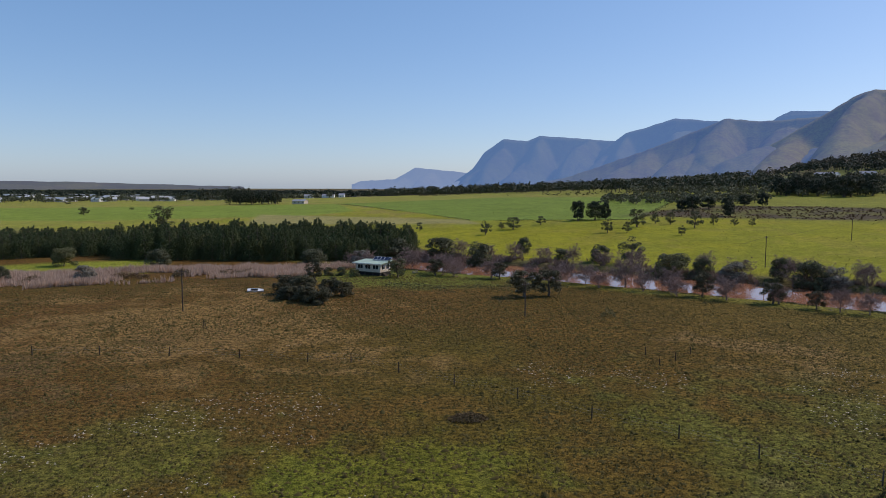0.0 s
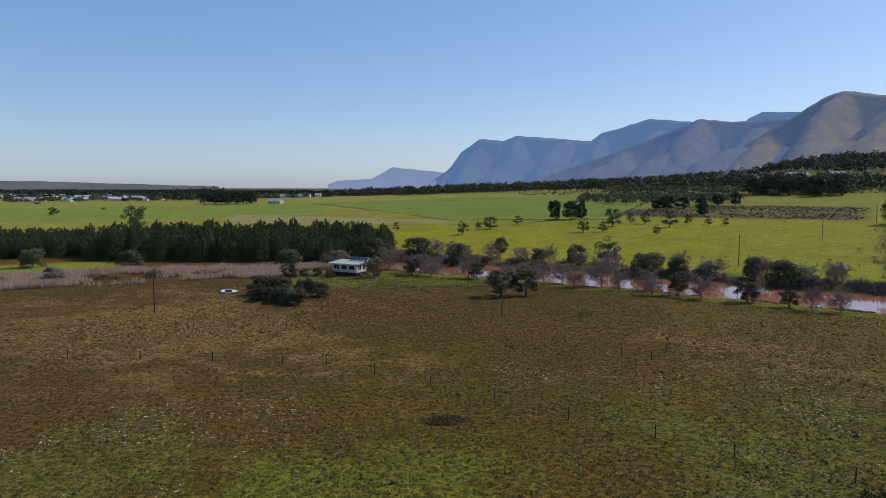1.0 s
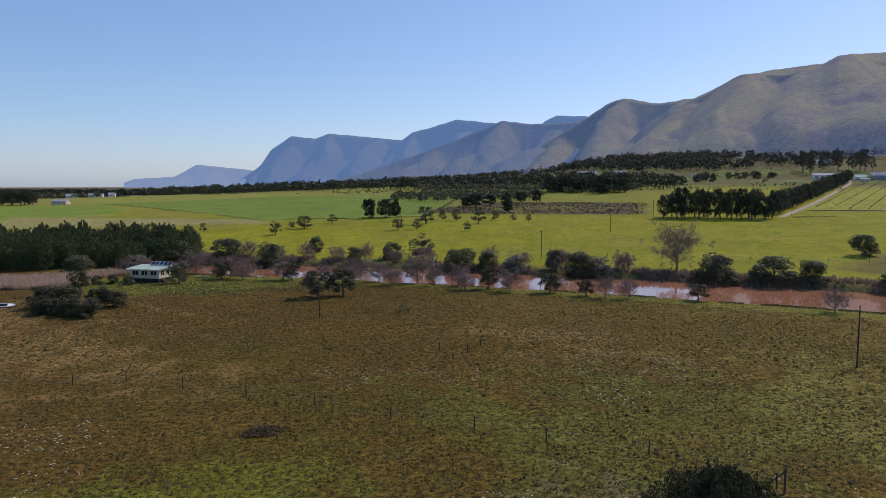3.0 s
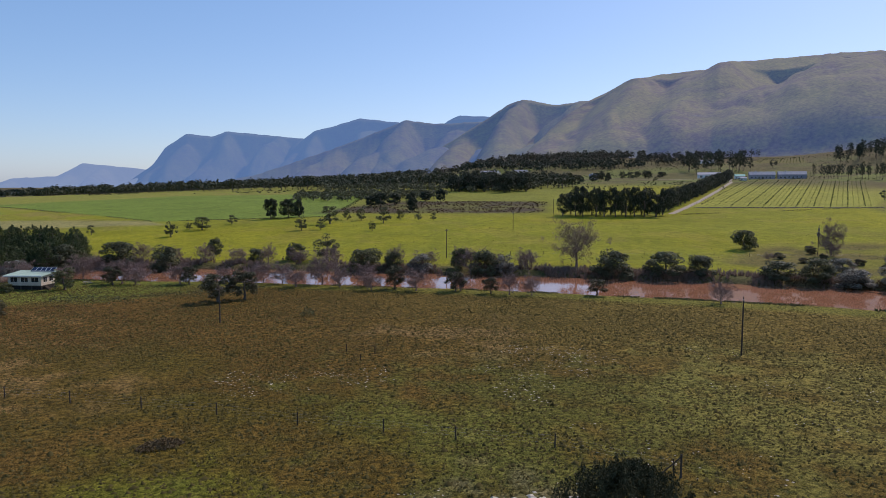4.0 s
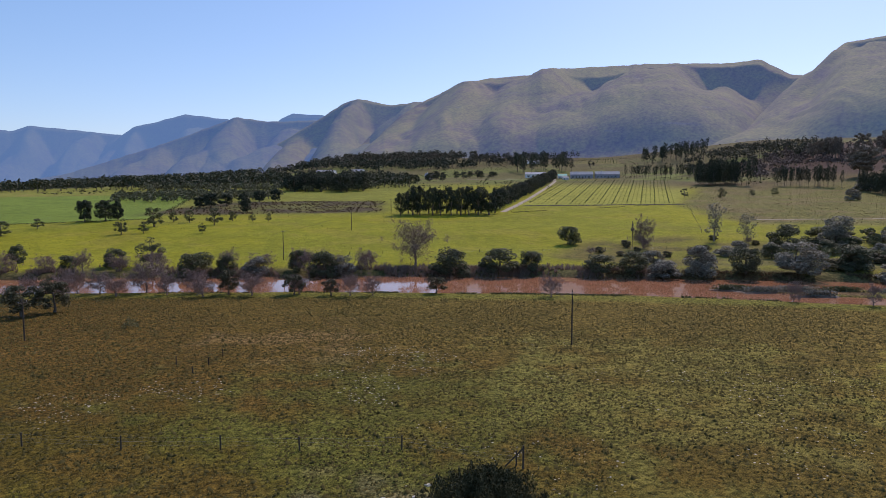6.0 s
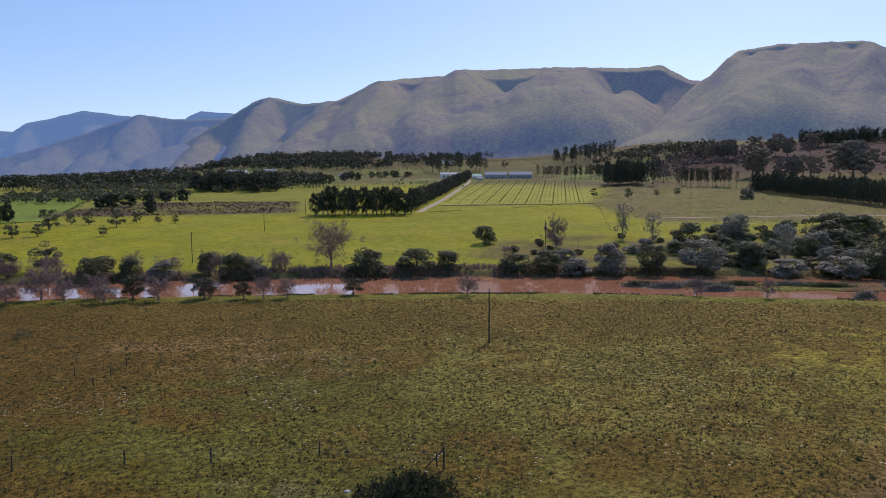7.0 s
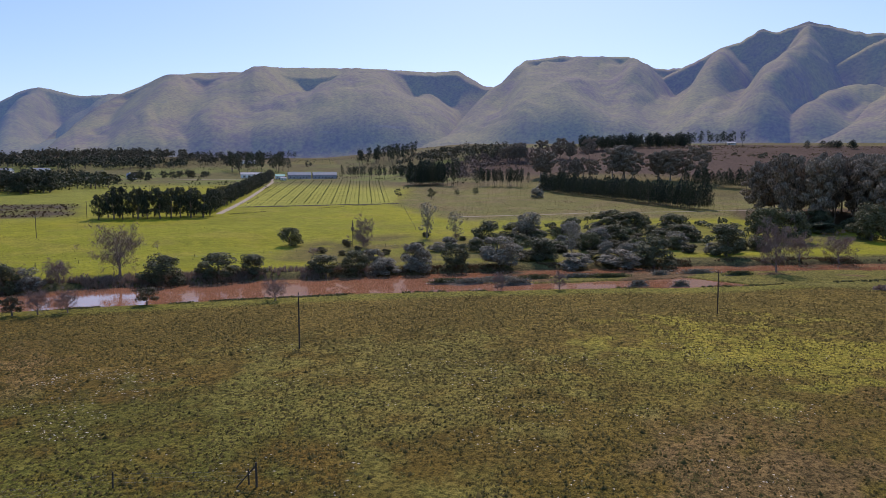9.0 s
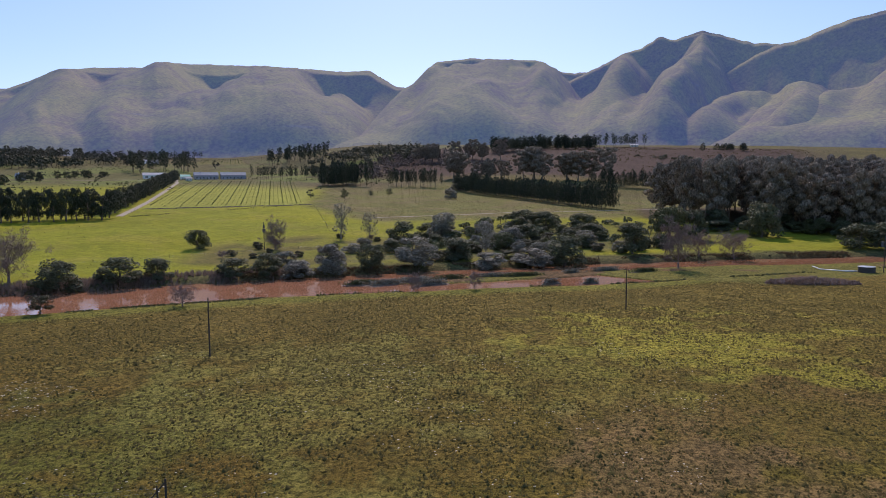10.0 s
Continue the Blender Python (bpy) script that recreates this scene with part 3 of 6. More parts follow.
massif("backdrop_east_mountain", rise(2450, (83, 2.5), (86, 4.6), (88, 6.6), (90, 8.0), (92.6, 9.36), (94.1, 9.92), (95.2, 10.06), (96.6, 10.57), (98.4, 11.14), (100.6, 11.54), (102.9, 11.66), (115, 11.0), (130, 8.0)), 1350, 20, HAZE_GLOW[0], 5, "tall heath mountain rising to a rocky crest",
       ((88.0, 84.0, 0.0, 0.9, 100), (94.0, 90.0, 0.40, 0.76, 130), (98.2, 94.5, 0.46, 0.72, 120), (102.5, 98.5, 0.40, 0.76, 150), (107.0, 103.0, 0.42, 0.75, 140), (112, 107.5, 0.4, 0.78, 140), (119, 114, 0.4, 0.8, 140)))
massif("backdrop_low_hills", rise(4500, (-75, 0.1), (-60, 0.3), (-45, 0.35), (-32.5, 0.27), (-29.1, 0.25), (-25.4, 0.15), (-21.5, 0.05), (-16, -0.1)), 3300, 23, HAZE_GLOW[5], 12, "low blue-grey hills on the horizon")

# ---- trees ----
def branching(rng, base, top, r0, wander, limbs, reach, droop=0.0, start=0.35, sides=6, twigs=0, climb=0.22):
    """Trunk with limbs; returns tubes and limb ends."""
    base, top = np.array(base, float), np.array(top, float)
    n = 6
    t = np.linspace(0, 1, n)[:, None]
    P = base + (top - base) * t
    P[1:] += rng.normal(size=(n - 1, 3)) * wander * (0.4 + t[1:]) * np.array([1, 1, 0.3])
    R = r0 * (1 - 0.82 * t[:, 0]) * np.where(t[:, 0] == 0, 1.35, 1)
    pieces, ends = [tube(P, R, sides)], [P[-1]]
    H = np.linalg.norm(top - base)
    for i in range(limbs):
        f = start + (1 - start) * (i + rng.uniform(0, 1)) / limbs
        j = min(n - 2, int(f * (n - 1)))
        p = P[j] + (P[j + 1] - P[j]) * (f * (n - 1) - j)
        w = 2.4 * i + rng.uniform(-0.6, 0.6)
        ln = reach * (1.1 - 0.55 * f) * rng.uniform(0.75, 1.15)
        d = np.array([math.cos(w), math.sin(w), 0.0])
        q = [p + d * ln * k + np.array([0, 0, H * climb * k - droop * ln * k * k]) + rng.normal(size=3) * 0.06 * ln * k for k in (0, 0.35, 0.7, 1.0)]
        rr = r0 * (1 - 0.75 * f) * 0.5
        pieces.append(tube(q, [rr, rr * 0.7, rr * 0.45, rr * 0.2], max(3, sides - 2)))
        ends.append(q[-1]), ends.append(q[2])
        for _ in range(twigs):
            k = rng.integers(1, 4)
            e0 = q[k]
            dd = d * rng.uniform(0.1, 0.8) + rng.normal(size=3) * 0.5 + np.array([0, 0, 0.55])
            e1 = e0 + dd * ln * rng.uniform(0.25, 0.5)
            e2 = e1 + (dd + rng.normal(size=3) * 0.5) * ln * rng.uniform(0.2, 0.35)
            pieces.append(tube([e0, e1, e2], [rr * 0.3, rr * 0.16, rr * 0.07], 3))
            ends.append(e2)
    return joined(pieces), ends


def clumps(rng, centres, radii, per, size, flat=1.0, aspect=0.55, loose=0.5):
    """Leaf sprays round each clump: most lie on its outside, facing up and out, the rest fill it."""
    V, O = [], []
    for c, r in zip(centres, radii):
        d = rng.normal(size=(per, 3)) + np.array([0, 0, 0.25])
        d /= np.linalg.norm(d, axis=1)[:, None]
        V.append(np.array(c) + d * r * rng.uniform(0.55, 1.05, size=(per, 1)) ** 0.5 * np.array([1, 1, flat]))
        O.append(d + np.array([0, 0, 0.35]))
    V, O = np.concatenate(V), np.concatenate(O)
    return cards(V, size * rng.uniform(0.6, 1.4, len(V)), rng, aspect, out=O, loose=loose)


def tree_thing(name, seed, label, category, trunk, crown, bark, leaves):
    root = new(name)
    part("trunk", mesh_of("trunk", *trunk, bark), None, root)
    if crown is not None:
        part("crown", mesh_of("crown", *crown, leaves), None, root)
    return tagged(root, label, category)


# Each kind is modelled 1 m high and 1 m wide and then scaled
def bush(seed, leaves, label, name="bush"):
    """Dense evergreen with a lumpy crown down to the ground."""
    rng = np.random.default_rng(seed)
    tr, ends = branching(rng, (0, 0, -0.03), (0, 0, 0.7), 0.03, 0.03, 7, 0.36, start=0.15)
    cs, rs = [], []
    for i in range(26):
        w, z = 2.4 * i + rng.uniform(-0.5, 0.5), rng.uniform(0.06, 0.82)
        rad = 0.37 * math.sqrt(max(0.05, 1 - ((z - 0.30) / 0.60) ** 2)) * rng.uniform(0.4, 1.05)
        cs.append((rad * math.cos(w), rad * math.sin(w), z)), rs.append(rng.uniform(0.11, 0.19))
    return tree_thing(name, seed, label, name.replace("_", " "), tr, clumps(rng, cs, rs, 210, 0.022, 0.85, 0.7), BARK, leaves)


def broad(seed, leaves, label, name="tree", trunk_h=0.3, bark=None, per=80, lumps=20, size=0.028):
    """Tree with clear trunk and rounded crown of separate lumps."""
    rng = np.random.default_rng(seed)
    tr, ends = branching(rng, (0, 0, -0.02), (rng.normal() * 0.03, rng.normal() * 0.03, 0.85), 0.035, 0.02, 9, 0.4, start=trunk_h)
    cs, rs = [], []
    for i in range(lumps):
        w, z = 2.4 * i + rng.uniform(-0.5, 0.5), rng.uniform(trunk_h + 0.06, 0.9)
        rad = 0.42 * math.sqrt(max(0.04, 1 - ((z - (trunk_h + 0.36)) / 0.44) ** 2)) * rng.uniform(0.4, 1.0)
        cs.append((rad * math.cos(w), rad * math.sin(w), z)), rs.append(rng.uniform(0.085, 0.155))
    return tree_thing(name, seed, label, "tree", tr, clumps(rng, cs, rs, per, size, 0.8), bark or BARK, leaves)


def bare(seed, label, dense=5):
    """Leafless tree: trunk, limbs and a haze of fine twigs."""
    rng = np.random.default_rng(seed)
    tr, ends = branching(rng, (0, 0, -0.02), (0.02, 0.01, 0.80), 0.028, 0.02, 20, 0.46, start=0.14, twigs=dense, climb=0.34)
    E = np.array(ends)
    n = len(E) * 34
    c = E[rng.integers(0, len(E), n)] + rng.normal(size=(n, 3)) * 0.045
    tw = cards(c, 0.05 * rng.uniform(0.6, 1.5, n), rng, 0.065, up=0.8)
    root = new("bare_tree")
    part("trunk", mesh_of("trunk", *tr, TWIG), None, root)
    part("twig_crown", mesh_of("twig_crown", *tw, TWIG), None, root)
    return tagged(root, label, "tree")


def conifer(seed, label, leaves, name="pine_tree", skirt=0.12, width=0.42, size=0.03, tiers=11, per=44, tip=0.75):
    """Pointed crown of tiered boughs on a straight trunk."""
    rng = np.random.default_rng(seed)
    pieces = [tube([(0, 0, -0.02), (0.005, 0, 0.4), (0, 0.004, 0.97)], [0.02, 0.014, 0.003], 6)]
    cs, rs = [], []
    for i in range(tiers):
        f = i / (tiers - 1)
        z = skirt + (0.97 - skirt) * f
        rad = width * (1 - f) ** tip * rng.uniform(0.8, 1.1)
        for k in range(5 if f < 0.7 else 3):
            w = 1.9 * i + k * 6.28 / (5 if f < 0.7 else 3) + rng.uniform(-0.4, 0.4)
            p = np.array((rad * 0.72 * math.cos(w), rad * 0.72 * math.sin(w), z + rng.uniform(-0.03, 0.02)))
            pieces.append(tube([(0, 0, z), p], [0.006, 0.002], 3))
            cs.append(p), rs.append(max(0.03, rad * 0.42))
    return tree_thing(name, seed, label, "tree", joined(pieces), clumps(rng, cs, rs, per // 2, size, 0.6, 0.45), BARK, leaves)


def tall_pine(seed, label, name="tall_pine"):
    """Clear trunk with a ragged high crown."""
    rng = np.random.default_rng(seed)
    tr, ends = branching(rng, (0, 0, -0.02), (0.01, 0.0, 0.95), 0.016, 0.006, 9, 0.3, start=0.4)
    cs = [(0.3 * rng.uniform(0.2, 1) * math.cos(2.4 * i), 0.3 * rng.uniform(0.2, 1) * math.sin(2.4 * i), 0.36 + 0.6 * i / 13) for i in range(14)]
    return tree_thing(name, seed, label, "tree", tr, clumps(rng, cs, rng.uniform(0.08, 0.16, 14), 30, 0.035, 0.6), BARK, LEAF_PINE)


def gum(seed, label):
    """Tall gum: pale forking stems and a crown of billowing lumps, each with its own cap of leaves."""
    rng = np.random.default_rng(seed)
    tr, ends = branching(rng, (0, 0, -0.02), (rng.normal() * 0.04, rng.normal() * 0.04, 0.86), 0.022, 0.02, 11, 0.34, start=0.3)
    cs, rs = [], []
    for i in range(30):
        z = 0.22 + 0.70 * ((i + rng.uniform(0, 1)) / 30) ** 0.8
        rad = 0.40 * math.sqrt(max(0.12, 1 - ((z - 0.62) / 0.46) ** 2)) * rng.uniform(0.35, 1.05)
        cs.append((rad * math.cos(2.4 * i), rad * math.sin(2.4 * i), z)), rs.append(rng.uniform(0.09, 0.15))
    return tree_thing("gum_tree", seed, label, "tree", tr, clumps(rng, cs, rs, 260, 0.017, 0.5, 0.8, 0.45), BARK_PALE, LEAF_GUM)


def poplar(seed, label):
    """Narrow upright tree, half bare."""
    rng = np.random.default_rng(seed)
    tr, ends = branching(rng, (0, 0, -0.02), (0.01, 0, 0.98), 0.02, 0.01, 14, 0.3, start=0.2, twigs=3)
    cs = [(0.26 * rng.uniform(0.1, 1) * math.cos(2.4 * i), 0.26 * rng.uniform(0.1, 1) * math.sin(2.4 * i), 0.25 + 0.7 * i / 15) for i in range(16)]
    return tree_thing("poplar_tree", seed, label, "tree", tr, clumps(rng, cs, rng.uniform(0.09, 0.15, 16), 60, 0.024, 0.9), BARK_PALE, LEAF_SILVER)


class Stock:
    """Models of one kind; the first use of each is the model itself, the later ones copies."""

    def __init__(self, models, group):
        self.models, self.used, self.group, self.count = models, set(), group, 0
        self.rng = np.random.default_rng(len(models) * 31 + len(group))

    def put(self, x, y, h, w, sink=0.0, lean=0.0, label=""):
        i = self.count % len(self.models)
        self.count += 1
        z = gz(x, y) - sink
        m = pose(x, y, z, self.rng.normal() * lean, self.rng.normal() * lean, self.rng.uniform(0, 360)) @ Matrix.Diagonal((w, w, h, 1))
        ob = self.models[i]
        if i in self.used:
            m2 = m @ Matrix.Diagonal((1 / ob.scale[0], 1 / ob.scale[1], 1 / ob.scale[2], 1))
            c = copy_thing(ob, m2)
        else:
            self.used.add(i)
            ob.matrix_basis = m
            c = ob
        tagged(c, label, group=self.group)
        return c


S_BUSH = Stock([bush(s, LEAF_DARK if s % 3 else LEAF_OLIVE, "dense dark evergreen bush on the grassy riverbank") for s in (1, 2, 3, 4, 5)], "riverside bushes")
S_BOAT = Stock([bush(s, LEAF_BOAT, "wide grey-olive bush clump in rough pasture", "olive_bush") for s in (6, 7, 8)], "olive bushes")
S_SILVER = Stock([bush(s, LEAF_SILVER, "rounded grey-green bush among the riverbank scrub", "grey_bush") for s in (11, 12, 13)], "grey bushes")
S_THORN = Stock([broad(s, LEAF_BOAT, "low spreading thorn tree with a dense rounded crown", "thorn_tree", 0.16, lumps=30, per=110, size=0.026) for s in (21, 22, 23)], "thorn trees")
S_BARE = Stock([bare(s, "leafless grey-brown tree with fine twigs") for s in (31, 32, 33, 34)], "bare trees")
S_POPLAR = Stock([poplar(s, "upright half-bare poplar above the riverbank scrub") for s in (41, 42)], "poplars")
S_FIELD = Stock([broad(s, LEAF_OLIVE if s % 2 else LEAF_DARK, "small rounded tree standing alone in pasture", "field_tree", 0.14, lumps=24) for s in (51, 52, 53, 54)], "field trees")
S_DARK = Stock([broad(s, LEAF_PINE, "dark dense tree casting a shadow on the meadow", "shade_tree", 0.08, lumps=34, per=120, size=0.032) for s in (61, 62, 63)], "dark shade trees")
S_GROVE = Stock([broad(s, LEAF_PINE, "dark tall tree with bare lower trunk in a grove", "grove_tree", 0.10, lumps=30) for s in (71, 72, 73, 74)], "grove trees")
S_PLANT = Stock([conifer(s, "young pointed dark green tree in a dense plantation", LEAF_PLANT, "plantation_tree", 0.03, 0.56, 0.026, 11, 190, 0.34) for s in (81, 82, 83, 84, 85)], "plantation trees")
S_GUM = Stock([gum(s, "tall gum tree with a billowing brownish-green crown") for s in (91, 92, 93, 94, 95)], "gum trees")
S_PINE = Stock([tall_pine(s, "tall pine with a clear trunk and ragged crown") for s in (101, 102, 103, 104)], "tall pines")
S_HEDGE = Stock([conifer(s, "dark windbreak conifer in a straight row", LEAF_PINE, "windbreak_tree", 0.2, 0.5, 0.036, 10, 48, 0.45) for s in (111, 112, 113)], "windbreak row")

# plan of single trees: x, y, height, crown width
OLIVES = [(-34, 150, 5.0, 6.6), (-30, 146, 5.4, 6.8), (-32, 142.5, 3.6, 5.2), (-25, 138.5, 3.9, 5.6), (-28, 140, 3.8, 4.8), (-22, 149, 4.0, 5.2), (-26, 156, 3.8, 4.8)]
BUSHES = [(-30.9, 185.3, 2.4, 3.2), (-27.3, 184.5, 2.6, 3.0), (-23.5, 182.5, 2.5, 3.0), (-1, 238, 7.8, 11.7), (29, 246, 5.9, 5.7), (-33, 241, 7.6, 11.0), (-24, 247, 7.6, 9.2), (-111, 201, 6.4, 7.2), (-82, 199, 6.0, 7.1), (-108, 168, 4.3, 4.3), (50, 219, 5.9, 7.7), (39, 225, 3.8, 6.8), (65, 194, 8.6, 10.5), (73, 193, 4.9, 5.8), (12, 223, 9.7, 9.6), (-16, 235, 10.1, 11.6), (-40, 210, 5.3, 8.8), (89, 180, 6.8, 6.1), (93, 173, 7.9, 8.2), (120, 151, 8.6, 11.6), (132, 144, 6.9, 11.8), (140, 139, 5.7, 8.0)]
BUSHES_EAST = [(192, 171, 7.7, 8.7), (152, 125, 5.1, 9.6), (158, 118, 6.4, 8.8), (239, 115, 9.0, 13.4), (204, 80, 7.5, 11.0), (234, 74, 7.4, 8.4), (262, 74, 7.5, 13.8), (216, 49, 10.7, 14.1), (301, 85, 9.4, 15.8), (298, 74, 9.5, 10.5), (318, 62, 7.6, 12.1), (288, 52, 6.4, 14.8), (178, 97, 7.9, 9.1), (256, 111, 6.8, 11.3), (242, 31, 11.1, 11.5), (298, 23, 15.1, 15.6), (299, 13, 12.7, 11.7), (318, -13, 15.6, 16.6), (289, -44, 9.5, 14.3), (289, -52, 10.6, 12.0), (342, -31, 5.6, 14.0), (335, 4, 4.9, 16.4)]
SILVERS = [(476, 185, 8, 11), (79, 186, 5.4, 8.5), (98, 170, 6.6, 7.1), (163, 112, 5.1, 9.6), (170, 105, 8.4, 9.7), (189, 88, 9.5, 13), (249, 103, 12.3, 14.0), (201, 69, 4.7, 11.4), (209, 58, 6.0, 13.3), (270, 93, 7.0, 9.3), (-89, 170, 4.4, 6.0), (-25, 211, 5.3, 7.9), (259, 49, 6.6, 10.3), (242, 73, 8.2, 10.2)]
THORNS = [(-2, 188, 4.9, 5.4), (15, 181, 4.5, 5.0), (18, 150, 6.0, 8.0), (23.5, 152, 6.6, 6.4), (58, 153, 5.6, 5.6), (-32, 171, 5.0, 5.0), (69, 143, 4.8, 5.4), (75, 137, 3.8, 4.4), (95, 125, 3.6, 4.8)]
BARES = [(-9, 202, 5.0, 5.7), (0, 190, 4.9, 5.3), (45, 169, 6.7, 7.0), (53, 160, 4.6, 5.1), (4, 205, 5.4, 5.4), (32, 176, 4.4, 4.4), (36, 173, 4.1, 5.0), (-18, 235, 5.8, 7.0), (-8, 235, 4.8, 7.0), (78, 134, 4.2, 4.0), (82, 131, 3.7, 3.5), (120, 167, 10.8, 11), (111, 105, 3.7, 4.2), (107, 174, 3.5, 4.6), (203, 147, 8.7, 6.5), (90, 176, 6.1, 6.4), (216, 15, 11.8, 7.8), (251, -1, 7.8, 8.6), (245, 10, 6.6, 6.8), (153, 57, 3.6, 2.9), (147, 70, 4.2, 2.9)]
POPLARS = [(238, 141, 13.5, 11), (245, 132, 9.9, 10), (214, 74, 11.6, 8.6)]
FIELDS = [(-12.0, 181.9, 5.4, 6.4), (19, 308, 6.6, 5.6), (33, 324, 6.1, 8.0), (48, 340, 4.5, 5.1), (28, 328, 3.2, 3.8), (72, 302, 6.6, 5.6), (90, 320, 8.7, 9.3), (80, 300, 5.1, 4.1), (103, 335, 5.7, 4.6), (99, 286, 4.5, 3.5), (108, 328, 6.2, 5.1), (113, 310, 8.1, 7.0), (127, 324, 4.8, 4.6), (134, 317, 3.9, 3.9), (141, 315, 3.4, 4.0), (-11, 330, 4.3, 3.5), (-256, 493, 5.9, 8.6), (-249, 554, 2.5, 4.5), (-399, 735, 6.8, 8.2), (442, 283, 6.4, 6.0), (445, 256, 7.5, 6.7), (480, 253, 5.7, 4.4), (501, 247, 5.4, 6.4), (556, 618, 5.4, 6.1), (-152, 375, 12.6, 13.9), (59, 214, 8.6, 8.6)]
DARKS = [(70, 358, 11.3, 8.3), (79, 359, 10.2, 9.0), (85, 361, 9.7, 6.1), (148, 410, 9.5, 10.6), (161, 419, 7.6, 9.5), (166, 404, 9.6, 6.4), (192, 441, 7.8, 9.3), (200, 433, 8.9, 7.0), (152, 368, 8.1, 5.8), (143, 414, 7.1, 8.5)]
for stock, plan, sink in ((S_BOAT, OLIVES, 0.1), (S_BUSH, BUSHES, 0.1), (S_BUSH, BUSHES_EAST, 0.1), (S_SILVER, SILVERS, 0.1), (S_THORN, THORNS, 0), (S_BARE, BARES, 0), (S_POPLAR, POPLARS, 0), (S_FIELD, FIELDS, 0), (S_DARK, DARKS, 0)):
    for x, y, h, w in plan:
        stock.put(x, y, h, w * 1.12, sink, 2.0)


def close_tree():
    """The tall tree whose top stands close below the flight line."""
    rng = np.random.default_rng(5)
    H = 15.0
    tr, ends = branching(rng, (0, 0, -0.2), (0.1, 0, H - 1.6), 0.32, 0.12, 12, 2.8, droop=1.2, start=0.2)
    root = new("tall_dark_tree")
    part("trunk", mesh_of("trunk", *tr, BARK), None, root)
    # upright feathery sprays over a broad mound
    tips = []
    for i in range(620):
        d = rng.uniform(0.0, 1) ** 1.5 * 9
        rad = min(4.9, 2.2 * math.sqrt(d + 0.06)) * math.sqrt(rng.uniform(0.25, 1))
        tips.append((rad * math.cos(2.4 * i), rad * math.sin(2.4 * i), H - 0.2 - d + rng.uniform(-0.15, 0.15)))
    tips = np.array(tips)
    per = 90
    f = rng.uniform(0, 1, (len(tips), per))
    tall = rng.uniform(0.5, 1.0, (len(tips), 1))
    away = np.concatenate([tips[:, :2] / 9.0, np.ones((len(tips), 1))], 1)[:, None]
    P = tips[:, None] + away * ((f - 0.75) * tall)[..., None] + rng.normal(size=(len(tips), per, 3)) * (0.03 + 0.17 * (1 - f))[..., None]
    V, F = cards(P.reshape(-1, 3), rng.uniform(0.035, 0.085, P.shape[0] * per), rng, 0.3, 1.2)
    part("crown", mesh_of("crown", V, F, LEAF_CLOSE), None, root)
    root.matrix_basis = pose(14.6, 19.2, gz(14.6, 19.2))
    tagged(root, "tall tree with a dense dark green top", "tree")


close_tree()


def row(stock, p, q, n, h, w, spread=0.0, jit=0.15, bow=0.0, seed=0):
    rng = np.random.default_rng(seed + n)
    for i in range(n):
        f = (i + 0.5 + rng.uniform(-jit, jit)) / n
        x, y = p[0] + (q[0] - p[0]) * f + rng.normal() * spread, p[1] + (q[1] - p[1]) * f + rng.normal() * spread
        k = rng.uniform(0.82, 1.12)
        stock.put(x, y, h * k, w * rng.uniform(0.85, 1.15), 0, 1.5)


def block(stock, corners, gap, h, w, seed=0, keep=1.0):
    """Trees filling a plot given by its corners."""
    rng = np.random.default_rng(seed)
    C = np.array(corners, float)
    xs, ys = np.arange(C[:, 0].min(), C[:, 0].max(), gap), np.arange(C[:, 1].min(), C[:, 1].max(), gap)
    X, Y = (g.ravel() for g in np.meshgrid(xs, ys))
    X, Y = X + rng.uniform(-0.4, 0.4, len(X)) * gap, Y + rng.uniform(-0.4, 0.4, len(X)) * gap
    ok = inside(X, Y, corners, 0.01) > 0.5
    for x, y in zip(X[ok], Y[ok]):
        if rng.uniform() < keep:
            stock.put(x, y, h * rng.uniform(0.78, 1.12), w * rng.uniform(0.85, 1.2), 0, 1.5)


# plantation west of the cottage
block(S_PLANT, [(-110, 221), (-100, 272), (-60, 285), (-8, 262), (-14, 233), (-60, 219)], 4.6, 10.4, 6.6, 3)
block(S_PLANT, [(-190, 238), (-178, 262), (-100, 276), (-108, 232), (-150, 216)], 5.0, 7.6, 6.4, 4)
# leafless thickets along the river by the cottage
for i, u_ in enumerate(np.linspace(-172, -50, 26)):
    side = float(far_bank(u_)) + 5 if i % 2 else float(near_bank(u_)) - 3 - 2 * (i % 3)
    S_BARE.put(0.72 * side + 0.69 * u_, 0.69 * side - 0.72 * u_, 3.4 + 1.3 * ((i * 7) % 4) / 3, 4.6 + 1.5 * ((i * 5) % 3) / 2)
# thick scrub between the river and the rough pasture
for stock_, gap_, h_, w_, sd in ((S_BUSH, 15, 5.2, 8.0, 41), (S_SILVER, 17, 4.4, 7.5, 42), (S_BOAT, 13, 3.6, 6.5, 43)):
    block(stock_, [(158, 124), (196, 84), (228, 40), (262, 20), (318, 36), (330, 84), (262, 124)], gap_, h_, w_, sd, 0.45)
block(S_BOAT, ROUGH_EDGE, 12, 2.2, 3.6, 45, 0.6)
block(S_BARE, ROUGH_EDGE, 19, 2.4, 3.2, 46, 0.5)
